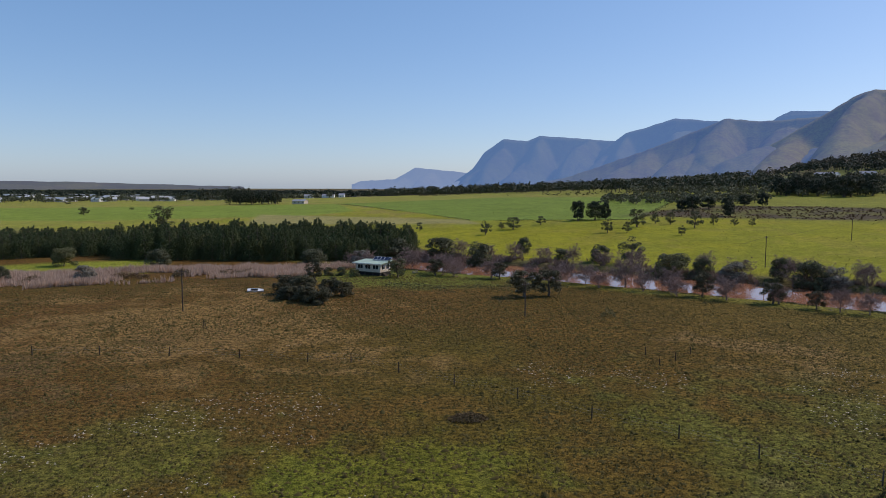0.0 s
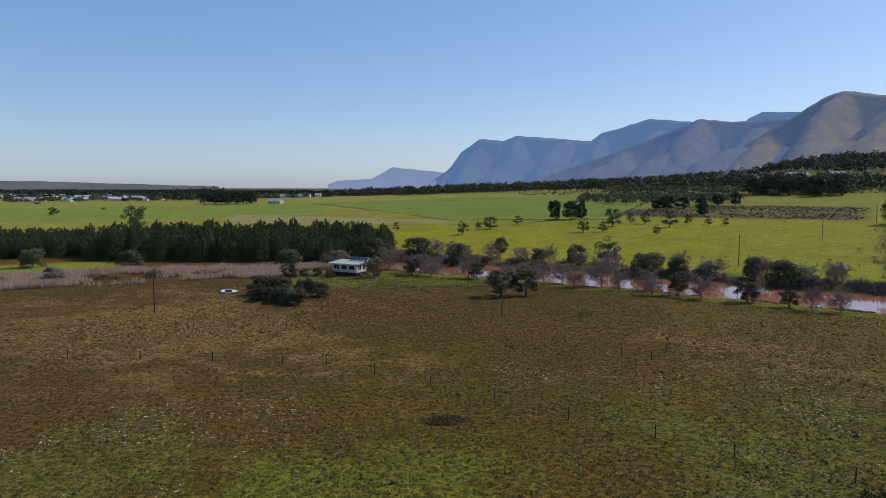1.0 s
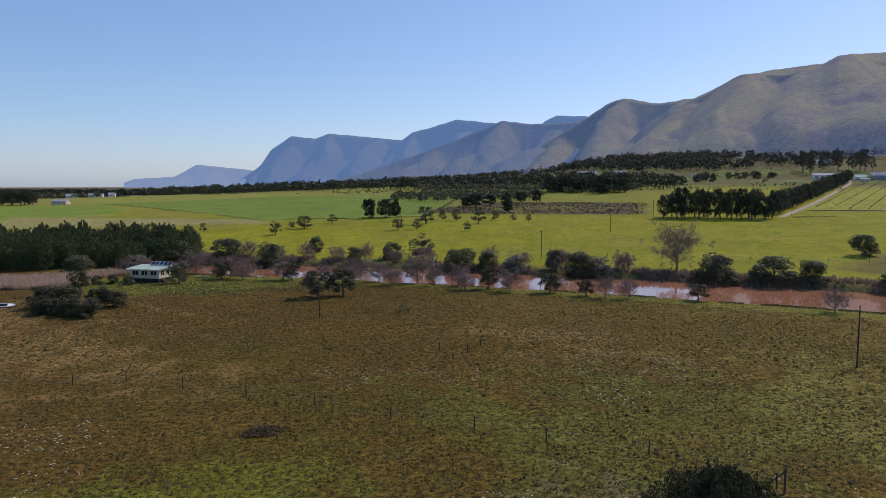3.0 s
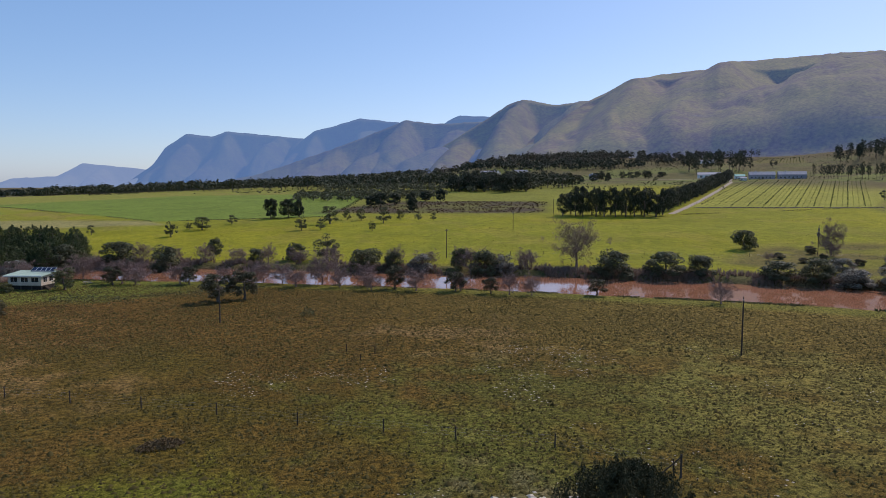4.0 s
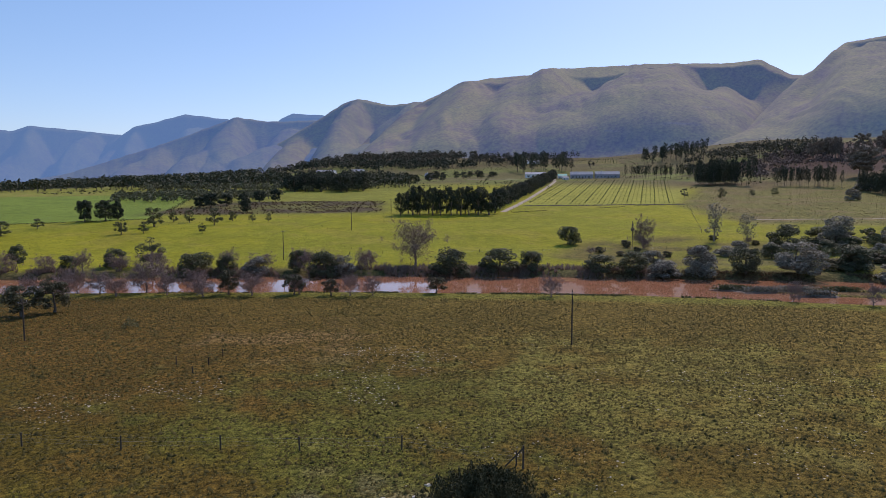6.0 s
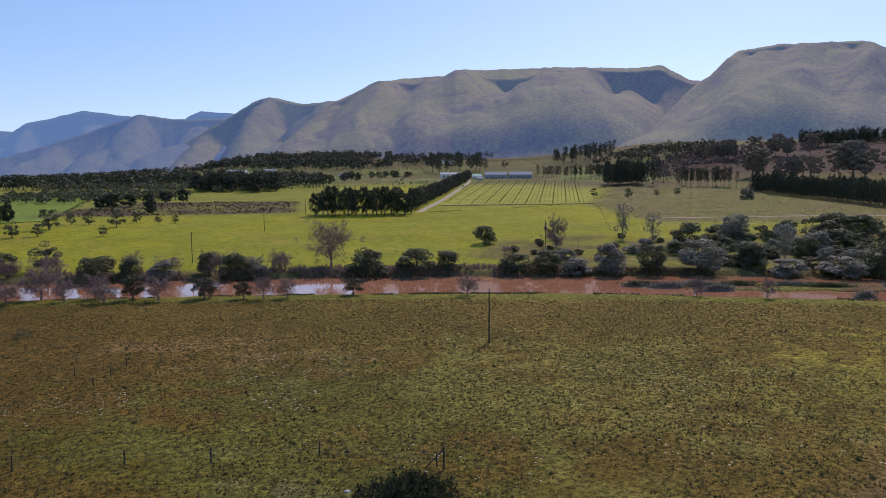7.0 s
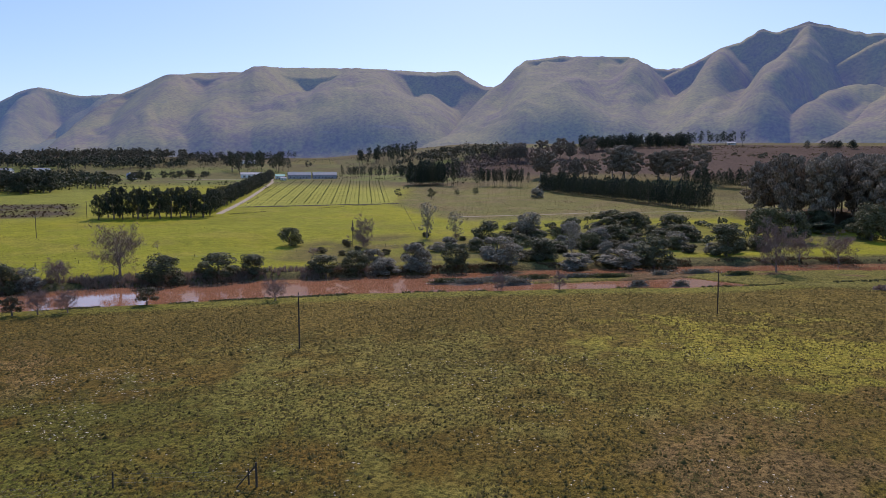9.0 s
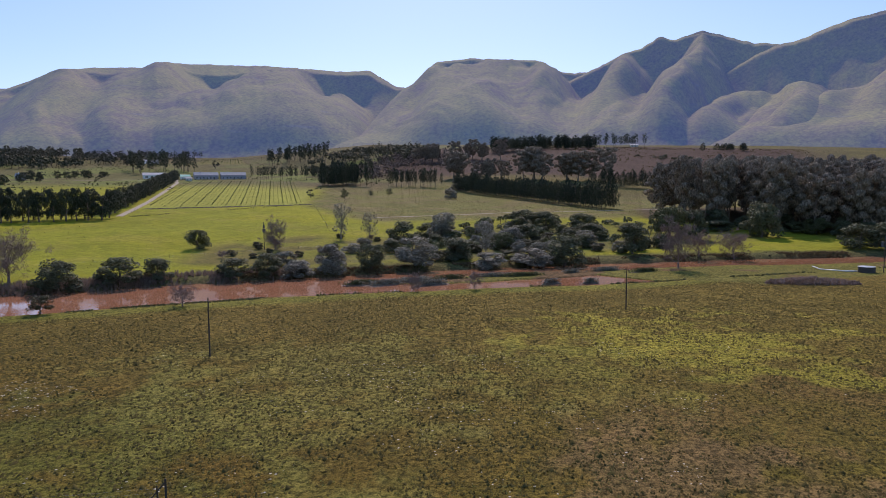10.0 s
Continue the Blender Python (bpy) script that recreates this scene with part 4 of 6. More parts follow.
# grove, avenue, windbreaks, farm pines
row(S_GROVE, (205, 300), (247, 270), 10, 14.5, 9.5, 0.6, seed=1)
row(S_GROVE, (214, 306), (256, 278), 10, 14.5, 9.5, 1.0, seed=2)
row(S_GROVE, (262, 287), (420, 412), 24, 11.5, 10, 0.8, seed=3)
row(S_GROVE, (420, 412), (632, 582), 18, 12.5, 12, 1.0, seed=4)
row(S_HEDGE, (419, 66), (568, 216), 46, 16.0, 8.5, 0.5, seed=5)
row(S_HEDGE, (425, 60), (575, 208), 42, 15.5, 8.5, 0.8, seed=6)
block(S_HEDGE, [(578, 352), (600, 330), (630, 352), (608, 376)], 8, 23, 11, 7)
row(S_PINE, (730, 545), (682, 424), 26, 16, 8, 1.5, seed=8)
block(S_PINE, [(700, 700), (735, 770), (800, 740), (780, 670)], 15, 26, 16, 10, 0.9)
row(S_PINE, (592, 328), (590, 308), 7, 22, 9, 2, seed=11)
row(S_PINE, (590, 292), (584, 236), 24, 16, 6, 2, seed=12)
row(S_PINE, (598, 290), (592, 240), 14, 15, 6, 2, seed=19)
block(S_PINE, [(900, 560), (880, 640), (980, 680), (1010, 600)], 16, 23, 14, 20, 0.9)
# gum wood on the east side
block(S_GUM, [(362, 30), (336, -30), (330, -120), (420, -160), (500, -60), (430, 40)], 12.5, 31, 18, 13)
block(S_BUSH, [(352, 30), (326, -30), (320, -120), (345, -125), (350, -30), (372, 26)], 10, 8, 11, 77, 0.8)
row(S_GUM, (668, 256), (668, 246), 2, 31, 24, 2, seed=14)
row(S_GUM, (664, 192), (674, 108), 9, 31, 24, 6, seed=15)
row(S_GUM, (640, 225), (655, 196), 4, 22, 18, 3, seed=21)
row(S_HEDGE, (634, 108), (638, 30), 20, 16, 9, 2, seed=22)
row(S_PINE, (933, 294), (1156, 180), 44, 21, 15, 4, seed=16)
row(S_HEDGE, (941, 298), (1152, 185), 46, 19, 13, 4, seed=27)
row(S_PINE, (1262, 180), (1285, 130), 12, 22, 16, 8, seed=23)
row(S_GUM, (822, 372), (855, 258), 11, 24, 18, 9, seed=17)
S_SILVER.put(571, 213, 10, 22)
row(S_HEDGE, (1130, 10), (1150, -40), 10, 12, 12, 6, seed=24)
block(S_GROVE, [(255, 545), (300, 500), (345, 530), (300, 590)], 12, 16, 15, 51, 0.9)
row(S_GROVE, (500, 690), (640, 690), 11, 10, 11, 8, seed=52)
row(S_GROVE, (430, 640), (520, 640), 7, 9, 10, 8, seed=53)
block(S_GROVE, [(-196, 650), (-194, 628), (-146, 612), (-144, 636)], 9, 13, 12, 18)


# ---- far woods: too many to count ----
def woods(name, label, corners, gap, h, w, mat, seed, per=34, holes=(), keep=1.0):
    per = int(per * 1.8)
    rng = np.random.default_rng(seed)
    C = np.array(corners, float)
    X, Y = (g.ravel() for g in np.meshgrid(np.arange(C[:, 0].min(), C[:, 0].max(), gap), np.arange(C[:, 1].min(), C[:, 1].max(), gap)))
    X, Y = X + rng.uniform(-0.5, 0.5, len(X)) * gap, Y + rng.uniform(-0.5, 0.5, len(X)) * gap
    ok = (inside(X, Y, corners, 0.01) > 0.5) & (rng.uniform(size=len(X)) < keep) & (fbm(X * 0.012, Y * 0.012, seed, 3) > 0.36)
    for hx, hy, hr in holes:
        ok &= np.hypot(X - hx, Y - hy) > hr
    X, Y = X[ok], Y[ok]
    n = len(X)
    H, W = h * rng.uniform(0.6, 1.25, n), w * rng.uniform(0.7, 1.2, n)
    Z = ground_z(X, Y)
    d = rng.normal(size=(n, per, 3))
    d /= np.linalg.norm(d, axis=2)[..., None]
    d = d * np.sign(d[..., 2:] + 0.5) * np.array([1, 1, 1])
    bulge = 0.72 + 0.28 * np.sin(5 * d[..., :1] + X[:, None, None]) * np.sin(4 * d[..., 1:2] + Y[:, None, None]) + 0.1 * np.sin(9 * d[..., 2:])
    d = d * bulge * rng.uniform(0.8, 1.05, (n, per, 1))
    P = np.stack([X, Y, Z + 0.5 * H], 1)[:, None] + d * np.stack([W * 0.5, W * 0.5, H * 0.5], 1)[:, None]
    V, F = cards(P.reshape(-1, 3), np.repeat(W * 0.095, per) * rng.uniform(0.7, 1.3, n * per), rng, 0.75, out=d.reshape(-1, 3) * np.array([1, 1, 1.2]) + np.array([0, 0, 0.3]))
    q = np.array([(-1, -1, 0), (1, -1, 0), (1, 1, 0), (-1, 1, 0), (-0.5, -0.5, 1), (0.5, -0.5, 1), (0.5, 0.5, 1), (-0.5, 0.5, 1)], float)
    T = np.stack([X, Y, Z - 0.2], 1)[:, None] + q[None] * np.stack([W * 0.025, W * 0.025, H * 0.6], 1)[:, None]
    tf = np.array([(0, 1, 5, 4), (1, 2, 6, 5), (2, 3, 7, 6), (3, 0, 4, 7)])
    TF = (np.arange(n)[:, None, None] * 8 + tf[None]).reshape(-1, 4)
    root = tagged(new(name), label, "woodland", kind="stuff")
    part("crown", mesh_of("crown", V, F, mat), None, root)
    part("trunk", mesh_of("trunk", T.reshape(-1, 3), TF, BARK), None, root)


SHED_CLEAR = [(478, 848, 55), (529, 702, 45), (500, 780, 40), (440, 830, 40)]
woods("far_woodland", "dark mixed woodland across the valley floor", [(-70, 790), (190, 640), (310, 510), (420, 560), (520, 760), (420, 1150), (0, 1350), (-120, 1200)], 15, 11, 13, LEAF_PINE, 1, 34, SHED_CLEAR)
woods("near_scrub_wood", "low dark scrub woodland beside the meadow", [(165, 640), (290, 500), (330, 520), (430, 640), (330, 760), (210, 720)], 11, 6, 10, LEAF_DARK, 2, 34, SHED_CLEAR + [(300, 650, 38), (345, 690, 30), (250, 690, 24)])
woods("field_scrub", "dark scrub and small trees above the heath", [(105, 480), (196, 445), (235, 490), (205, 570), (140, 570)], 10, 5, 9, LEAF_DARK, 18, 34)
woods("town_trees", "dark garden trees among distant houses", [(-900, 900), (-250, 880), (-150, 960), (-160, 1250), (-900, 1400)], 20, 6.5, 13, LEAF_DARK, 3, 30)
woods("ridge_woodland", "dark woodland strip along the valley edge", [(-330, 690), (-180, 770), (-60, 900), (-100, 1000), (-330, 850)], 17, 9, 12, LEAF_PINE, 4, 30, [(-200, 830, 75), (-140, 880, 75), (-160, 930, 50), (-290, 740, 60), (-330, 690, 60)])
woods("foot_woodland", "grey-green gum woodland at the mountain foot", [(520, 930), (700, 900), (880, 1010), (900, 1250), (600, 1350)], 17, 13, 16, LEAF_WOOD, 5, 34)
woods("farm_woodland", "scattered trees behind the farm buildings", [(700, 820), (900, 640), (1050, 700), (1000, 900), (850, 1000)], 17, 13, 14, LEAF_WOOD, 6, 34, [(850, 815, 40), (930, 690, 85), (968, 785, 75), (975, 705, 60), (880, 740, 40)])
woods("slope_woodland", "dark trees on the lower mountain slope", [(700, 430), (830, 380), (960, 400), (1000, 540), (860, 570)], 15, 14, 14, LEAF_WOOD, 7, 34)
woods("bare_thicket", "dense leafless purple-brown thicket below the slopes", [(650, 335), (770, 300), (900, 330), (960, 420), (760, 450)], 12, 8, 10, BARE_WOOD, 17, 30)
woods("plain_trees", "tall dark trees standing over the western plain", [(-330, 930), (-262, 930), (-255, 1000), (-330, 1000)], 11, 15, 14, LEAF_PINE, 14, 34)
woods("horizon_trees", "uneven dark trees along the plain's edge", [(-420, 1010), (-110, 1090), (-100, 1150), (-420, 1080)], 19, 13, 17, LEAF_PINE, 16, 34)
woods("foothill_woodland", "mixed woodland climbing to the mountain foot", [(360, 1000), (560, 960), (900, 1020), (1050, 860), (1150, 800), (1250, 1000), (900, 1450), (450, 1500)], 18, 14, 20, LEAF_WOOD, 11, 30, [(950, 1000, 60), (760, 1150, 60)])
woods("west_plain_woodland", "distant dark trees across the western plain", [(-1500, 1100), (-250, 1120), (-60, 1350), (-200, 2300), (-1700, 2400)], 40, 5.5, 34, LEAF_PINE, 12, 26)
woods("shed_woodland", "dark trees on the rise behind the sheds", [(420, 900), (520, 870), (620, 790), (760, 860), (720, 980), (520, 1010)], 15, 12, 14, LEAF_PINE, 13, 30, SHED_CLEAR)
woods("valley_end_woodland", "hazy line of trees at the valley end", [(-60, 1300), (420, 1150), (900, 1400), (900, 2000), (200, 2100), (-200, 1900)], 34, 14, 22, LEAF_PINE, 8, 26)
woods("hill_scrub", "dark scrub strip on the brown hillside", [(900, 90), (930, 20), (1000, 40), (970, 130)], 16, 4, 10, LEAF_WOOD, 9, 30)
woods("riverside_scrub", "low tangled scrub along the far riverbank", [(205, 100), (300, 10), (345, 30), (350, 90), (280, 120), (240, 115)], 11, 3.2, 6.5, LEAF_OLIVE, 10, 44)


# ---- buildings ----
def walls(L, W, H, th, holes):
    """Four walls round L x W, with openings (side, from, to, sill, head) cut through: side 0 front (y=0), 1 right, 2 back, 3 left."""
    bm = bmesh.new()

    def put(side, a, b, z0, z1):
        if b - a < 1e-4 or z1 - z0 < 1e-4:
            return
        if side == 0:
            box(a, b, 0, th, z0, z1, bm)
        elif side == 2:
            box(a, b, W - th, W, z0, z1, bm)
        elif side == 1:
            box(L - th, L, a, b, z0, z1, bm)
        else:
            box(0, th, a, b, z0, z1, bm)

    for side in range(4):
        lo, hi = (0, L) if side in (0, 2) else (th, W - th)
        at = lo
        for _, a, b, s, h in sorted(q for q in holes if q[0] == side):
            put(side, at, a, 0, H)
            put(side, a, b, 0, s)
            put(side, a, b, h, H)
            at = b
        put(side, at, hi, 0, H)
    return bm


def gable_roof(L, W, rise_, over=0.4, th=0.14, lean_to=False):
    bm = bmesh.new()
    prof = [(-over, 0), (W + over, rise_)] if lean_to else [(-over, -over * rise_ / (W / 2)), (W / 2, rise_), (W + over, -over * rise_ / (W / 2))]
    low = [bm.verts.new((x, y, z)) for x in (-over, L + over) for y, z in prof]
    top = [bm.verts.new((x, y, z + th)) for x in (-over, L + over) for y, z in prof]
    n = len(prof)
    for k in range(n - 1):
        bm.faces.new((low[k], low[k + 1], low[n + k + 1], low[n + k]))
        bm.faces.new((top[k], top[n + k], top[n + k + 1], top[k + 1]))
        for o in (0, n):
            bm.faces.new((low[o + k], top[o + k], top[o + k + 1], low[o + k + 1]))
    for k in (0, n - 1):
        bm.faces.new((low[k], low[n + k], top[n + k], top[k]))
    bmesh.ops.recalc_face_normals(bm, faces=bm.faces)
    return bm


def gable_fill(x0, W, rise_, th=0.2):
    bm = bmesh.new()
    for x in (x0,):
        a = [bm.verts.new((x + d, y, z)) for d in (0, th) for y, z in ((0, 0), (W, 0), (W / 2, rise_))]
        bm.faces.new(a[:3]), bm.faces.new(a[3:])
        for i in range(3):
            j = (i + 1) % 3
            bm.faces.new((a[i], a[j], a[3 + j], a[3 + i]))
    bmesh.ops.recalc_face_normals(bm, faces=bm.faces)
    return bm


def window(parent, side, a, b, s, h, L, W, th=0.2, door=False, frame_mat=None):
    """Frame, glazing bar and pane set into an opening."""
    fr = 0.08
    bm = bmesh.new()
    flat_on = {0: lambda p, q, z0, z1, d0, d1: box(p, q, d0, d1, z0, z1, bm), 2: lambda p, q, z0, z1, d0, d1: box(p, q, W - d1, W - d0, z0, z1, bm),
               1: lambda p, q, z0, z1, d0, d1: box(L - d1, L - d0, p, q, z0, z1, bm), 3: lambda p, q, z0, z1, d0, d1: box(d0, d1, p, q, z0, z1, bm)}[side]
    for p, q, z0, z1 in ((a, a + fr, s, h), (b - fr, b, s, h), (a + fr, b - fr, h - fr, h), (a + fr, b - fr, s, s + fr), ((a + b) / 2 - 0.03, (a + b) / 2 + 0.03, s + fr, h - fr)):
        flat_on(p, q, z0, z1, 0.03, 0.11)
    ob = part("door" if door else "window", bm, frame_mat or WHITE, parent)
    bm = bmesh.new()
    flat_on = {0: lambda: box(a + fr, b - fr, 0.06, 0.075, s + fr, h - fr, bm), 2: lambda: box(a + fr, b - fr, W - 0.075, W - 0.06, s + fr, h - fr, bm),
               1: lambda: box(L - 0.075, L - 0.06, a + fr, b - fr, s + fr, h - fr, bm), 3: lambda: box(0.06, 0.075, a + fr, b - fr, s + fr, h - fr, bm)}[side]
    flat_on()
    part("pane", bm, GLASS, ob)


def house(name, label, x, y, yaw, L, W, H, rise_, wall_mat, roof_mat, holes, chimney=False, category="house", sink=0.0):
    root = new(name)
    part("wall", walls(L, W, H, 0.2, holes), wall_mat, root)
    bm = gable_roof(L, W, rise_)
    bmesh.ops.translate(bm, verts=bm.verts, vec=(0, 0, H))
    r = part("roof", bm, roof_mat, root)
    for gx in (0.0, L - 0.2):
        bm = gable_fill(gx, W, rise_ - 0.02)
        bmesh.ops.translate(bm, verts=bm.verts, vec=(0, 0, H))
        part("gable", bm, wall_mat, root)
    part("floor_slab", box(0.05, L - 0.05, 0.05, W - 0.05, -1.2, 0.05), BRICK_PLINTH, root)
    for q in holes:
        window(root, *q, L, W, door=q[3] < 0.1)
    if chimney:
        part("chimney", box(L * 0.25, L * 0.25 + 0.9, W / 2 - 0.4, W / 2 + 0.5, H + rise_ * 0.6, H + rise_ + 1.2, bevel=0.04), wall_mat, r)
    root.matrix_basis = pose(x, y, gz(x, y) - sink, 0, 0, yaw)
    return tagged(root, label, category)


def openings(side, first, step, n, w=1.2, s=0.9, h=2.1, door_at=None):
    return [(side, first + i * step, first + i * step + w, 0.02 if i == door_at else s, h) for i in range(n)]


def cottage():
    L, W, H = 9.2, 5.6, 2.5
    root = new("river_cottage")
    holes = openings(0, 0.6, 2.9, 3, 2.1, 0.75, 2.2) + openings(1, 0.9, 2.4, 2, 1.6, 0.7, 2.2)
    bm = walls(L, W, H, 0.18, holes)
    bmesh.ops.translate(bm, verts=bm.verts, vec=(0, 0, 1.1))
    wall = part("wall", bm, CREAM, root, "cream boarded wall")
    for i in range(11):
        z = 1.18 + i * 0.22
        if not 1.9 < z < 3.2:
            part("cladding_board", box(-0.02, L + 0.02, -0.03, -0.002, z, z + 0.19), CREAM, wall)
    for q in holes:
        window(root, q[0], q[1], q[2], q[3] + 1.1, q[4] + 1.1, L, W)
    part("floor_slab", box(0.0, L, 0.0, W, 0.92, 1.098), WOOD_OLD, root)
    for px in (0.2, 3.1, 6.1, L - 0.4):
        for py in (0.25, W - 0.5):
            part("pier", box(px, px + 0.3, py, py + 0.3, -0.6, 0.92), BRICK_PLINTH, root)
    # solid dark block added for the shade between the piers
    part("underfloor_shade", box(0.1, L - 0.1, 0.35, W - 0.1, -0.4, 0.9), SHADE_BLACK, root, "near-black block standing in for the shade under the floor")
    bm = gable_roof(L, W, 0.55, 0.75, 0.16, True)
    bmesh.ops.translate(bm, verts=bm.verts, vec=(0, 0, 3.6))
    roof = part("roof", bm, ROOF_GREEN, root, "pale green corrugated sheet roof")
    for i in range(24):
        xx = -0.7 + i * (L + 1.4) / 23
        rib = bmesh.new()
        box(xx - 0.03, xx + 0.03, -0.72, W + 0.72, 0, 0.045, rib)
        for v in rib.verts:
            v.co.z += 3.76 + (v.co.y + 0.75) / (W + 1.5) * 0.55 + 0.002
        part("roof_rib", rib, ROOF_GREEN, roof)
    part("fascia", box(-0.8, L + 0.8, -0.80, -0.762, 3.5, 3.78), WHITE, root)
    for i in range(5):
        bm = box(0, 1.25, 0, 0.05, 0, 1.5, bevel=0.01)
        bmesh.ops.rotate(bm, verts=bm.verts, matrix=Matrix.Rotation(radians(-58), 3, "X"))
        bmesh.ops.translate(bm, verts=bm.verts, vec=(3.6 + i * 1.32, W - 1.5, 4.5))
        pn = part("solar_panel", bm, SOLAR, root, "dark blue solar panel with bright rim")
        rim = bmesh.new()
        for a, b, c, d in ((-0.04, 0.0, -0.04, 1.54), (1.25, 1.29, -0.04, 1.54), (0, 1.25, -0.04, 0), (0, 1.25, 1.5, 1.54)):
            box(a, b, -0.01, 0.06, c, d, rim)
        bmesh.ops.rotate(rim, verts=rim.verts, matrix=Matrix.Rotation(radians(-58), 3, "X"))
        bmesh.ops.translate(rim, verts=rim.verts, vec=(3.6 + i * 1.32, W - 1.5, 4.5))
        part("panel_rim", rim, WHITE, pn)
    part("panel_rack", box(3.5, 10.2, W - 1.55, W - 1.45, 4.12, 4.5), STEEL, root)
    # steps on the end
    st = bmesh.new()
    for i in range(5):
        box(L + 0.02 + i * 0.28, L + 0.30 + i * 0.28, 1.0, 2.2, -0.5, 0.9 - i * 0.2, st)
    part("steps", st, WOOD_OLD, root)
    root.matrix_basis = pose(-23.8, 188.0, gz(-20, 188) + 0.05, 0, 0, -30) @ Matrix.Scale(0.88, 4)
    tagged(root, "small cream cottage on piers with pale green roof and solar panels", "house")


cottage()


def longhouse(x, y, yaw, L, label):
    holes = openings(0, 2.0, (L - 4) / 6, 6, 1.8, 1.0, 2.8, 3) + openings(1, 2.0, 3.5, 2, 1.4, 1.0, 2.6)
    return house("farmhouse", label, x, y, yaw, L, 9, 5.2, 3.4, SHED_BLUE, ROOF_GREY, holes, True, "farm building")


FA = math.degrees(math.atan2(-0.68, 0.73))
longhouse(675, 592, FA, 28, "long lilac-grey farm building with a grey roof")
longhouse(698, 571, FA, 30, "long lilac-grey farm wing with a grey sheet roof")
house("farm_store", "small farm store with a teal sheet roof", 664, 603, FA, 11, 8, 3.6, 2.2, WHITE, ROOF_TEAL, openings(0, 1.5, 3.2, 3), category="shed")
house("white_hut", "little white pump hut above the vineyard", 631, 566, FA, 7, 4, 3.0, 1.0, WHITE, ROOF_GREY, openings(0, 1.5, 3, 2, door_at=0), category="hut")
house("long_shed", "long white shed with sheet roof among trees", 462, 866, -52, 26, 12, 4.6, 2.2, WHITE, ROOF_GREY, openings(0, 3, 6, 4, 2.5, 0.8, 3.2), category="shed")
house("white_shed", "white farm shed beside the long shed", 500, 838, -52, 18, 10, 4.5, 2.5, WHITE, ROOF_GREY, openings(0, 2, 4, 4), category="shed")
house("white_farmhouse", "small white farmhouse with a grey gabled roof", 531, 708, -50, 10, 7, 3.4, 3.4, WHITE, ROOF_GREY, openings(0, 1.2, 3, 3) + openings(3, 2.5, 2, 1), True)
house("packing_shed", "long white packing shed behind the avenue", 652, 650, -48, 26, 12, 4.8, 2.5, WHITE, ROOF_GREY, openings(0, 3, 6, 6, 3, 0.8, 3.5), category="shed")
house("field_barn", "low cream barn with a grey roof beside trees", -134, 616, -20, 12, 7, 2.7, 1.3, CREAM, ROOF_GREY, openings(0, 2, 4, 3), category="barn")
for bx, by, byaw, bl in ((-197, 983, 5, 13), (-172, 986, -5, 17), (-149, 990, 0, 8)):
    house("distant_farmhouse", "white distant farmhouse on the plain", bx, by, byaw, bl, 7, 3.4, 2.2, WHITE, ROOF_GREY, openings(0, 2, 4, int(bl / 5)))
for bx, by, byaw in ((846, 842, -45),):
    house("hill_shed", "pale shed on the lower mountain slope", bx, by, byaw, 24, 9, 4.2, 1.8, WHITE, ROOF_GREY, openings(0, 2, 4, 5), category="shed")
house("slope_hut", "small white hut high on the brown hillside", 1300, 150, -85, 14, 6, 3.2, 1.2, WHITE, ROOF_GREY, openings(0, 2, 4, 3), category="hut")

# the distant village
rngv = np.random.default_rng(12)
MODELS = [house("village_house", "white village house with a pale roof", -540, 940, 4, 11, 7, 3.2, 2.6, WHITE, ROOF_PALE, openings(0, 1.5, 3.5, 3)),
          house("village_house", "white village house with a pale grey roof", -470, 925, -14, 13, 8, 3.4, 2.8, WHITE, ROOF_PALE, openings(0, 1.5, 3.5, 4)),
          house("village_house", "cream village house with a pale sheet roof", -400, 940, 10, 12, 8, 3.4, 2.0, CREAM, ROOF_PALE, openings(0, 1.5, 3.5, 3))]
for m in MODELS:
    tagged(m, group="village houses")
for i in range(110):
    vx, vy = rngv.uniform(-800, -290), rngv.uniform(905, 1260)
    copy_thing(MODELS[i % 3], pose(vx, vy, gz(vx, vy), 0, 0, rngv.uniform(-40, 40)))


# ---- poles, wires, fences ----
def pole(x, y, h, label, arm=True, box_on=False):
    root = new("utility_pole")
    sh = part("shaft", mesh_of("shaft", *tube([(0, 0, -0.5), (0, 0, h * 0.5), (0, 0, h)], [0.12, 0.11, 0.085], 8), WOOD_OLD), None, root)
    if arm:
        part("crossarm", box(-0.9, 0.9, -0.06, 0.06, h - 0.55, h - 0.42, bevel=0.01), WOOD_OLD, root)
        for k in (-0.8, 0.0, 0.8):
            part("insulator", mesh_of("insulator", *tube([(k, 0, h - 0.42), (k, 0, h - 0.3), (k, 0, h - 0.22)], [0.03, 0.06, 0.04], 8), STEEL), None, root)
    if box_on:
        part("transformer", box(0.12, 0.9, -0.4, 0.4, h * 0.62, h * 0.76, bevel=0.05), DARK_METAL, root)
        part("switch_box", box(-0.7, -0.12, -0.25, 0.25, h * 0.8, h * 0.9, bevel=0.03), DARK_METAL, root)
    root.matrix_basis = pose(x, y, gz(x, y), 0, 0, 40)
    return tagged(root, label, "utility pole", "utility poles")


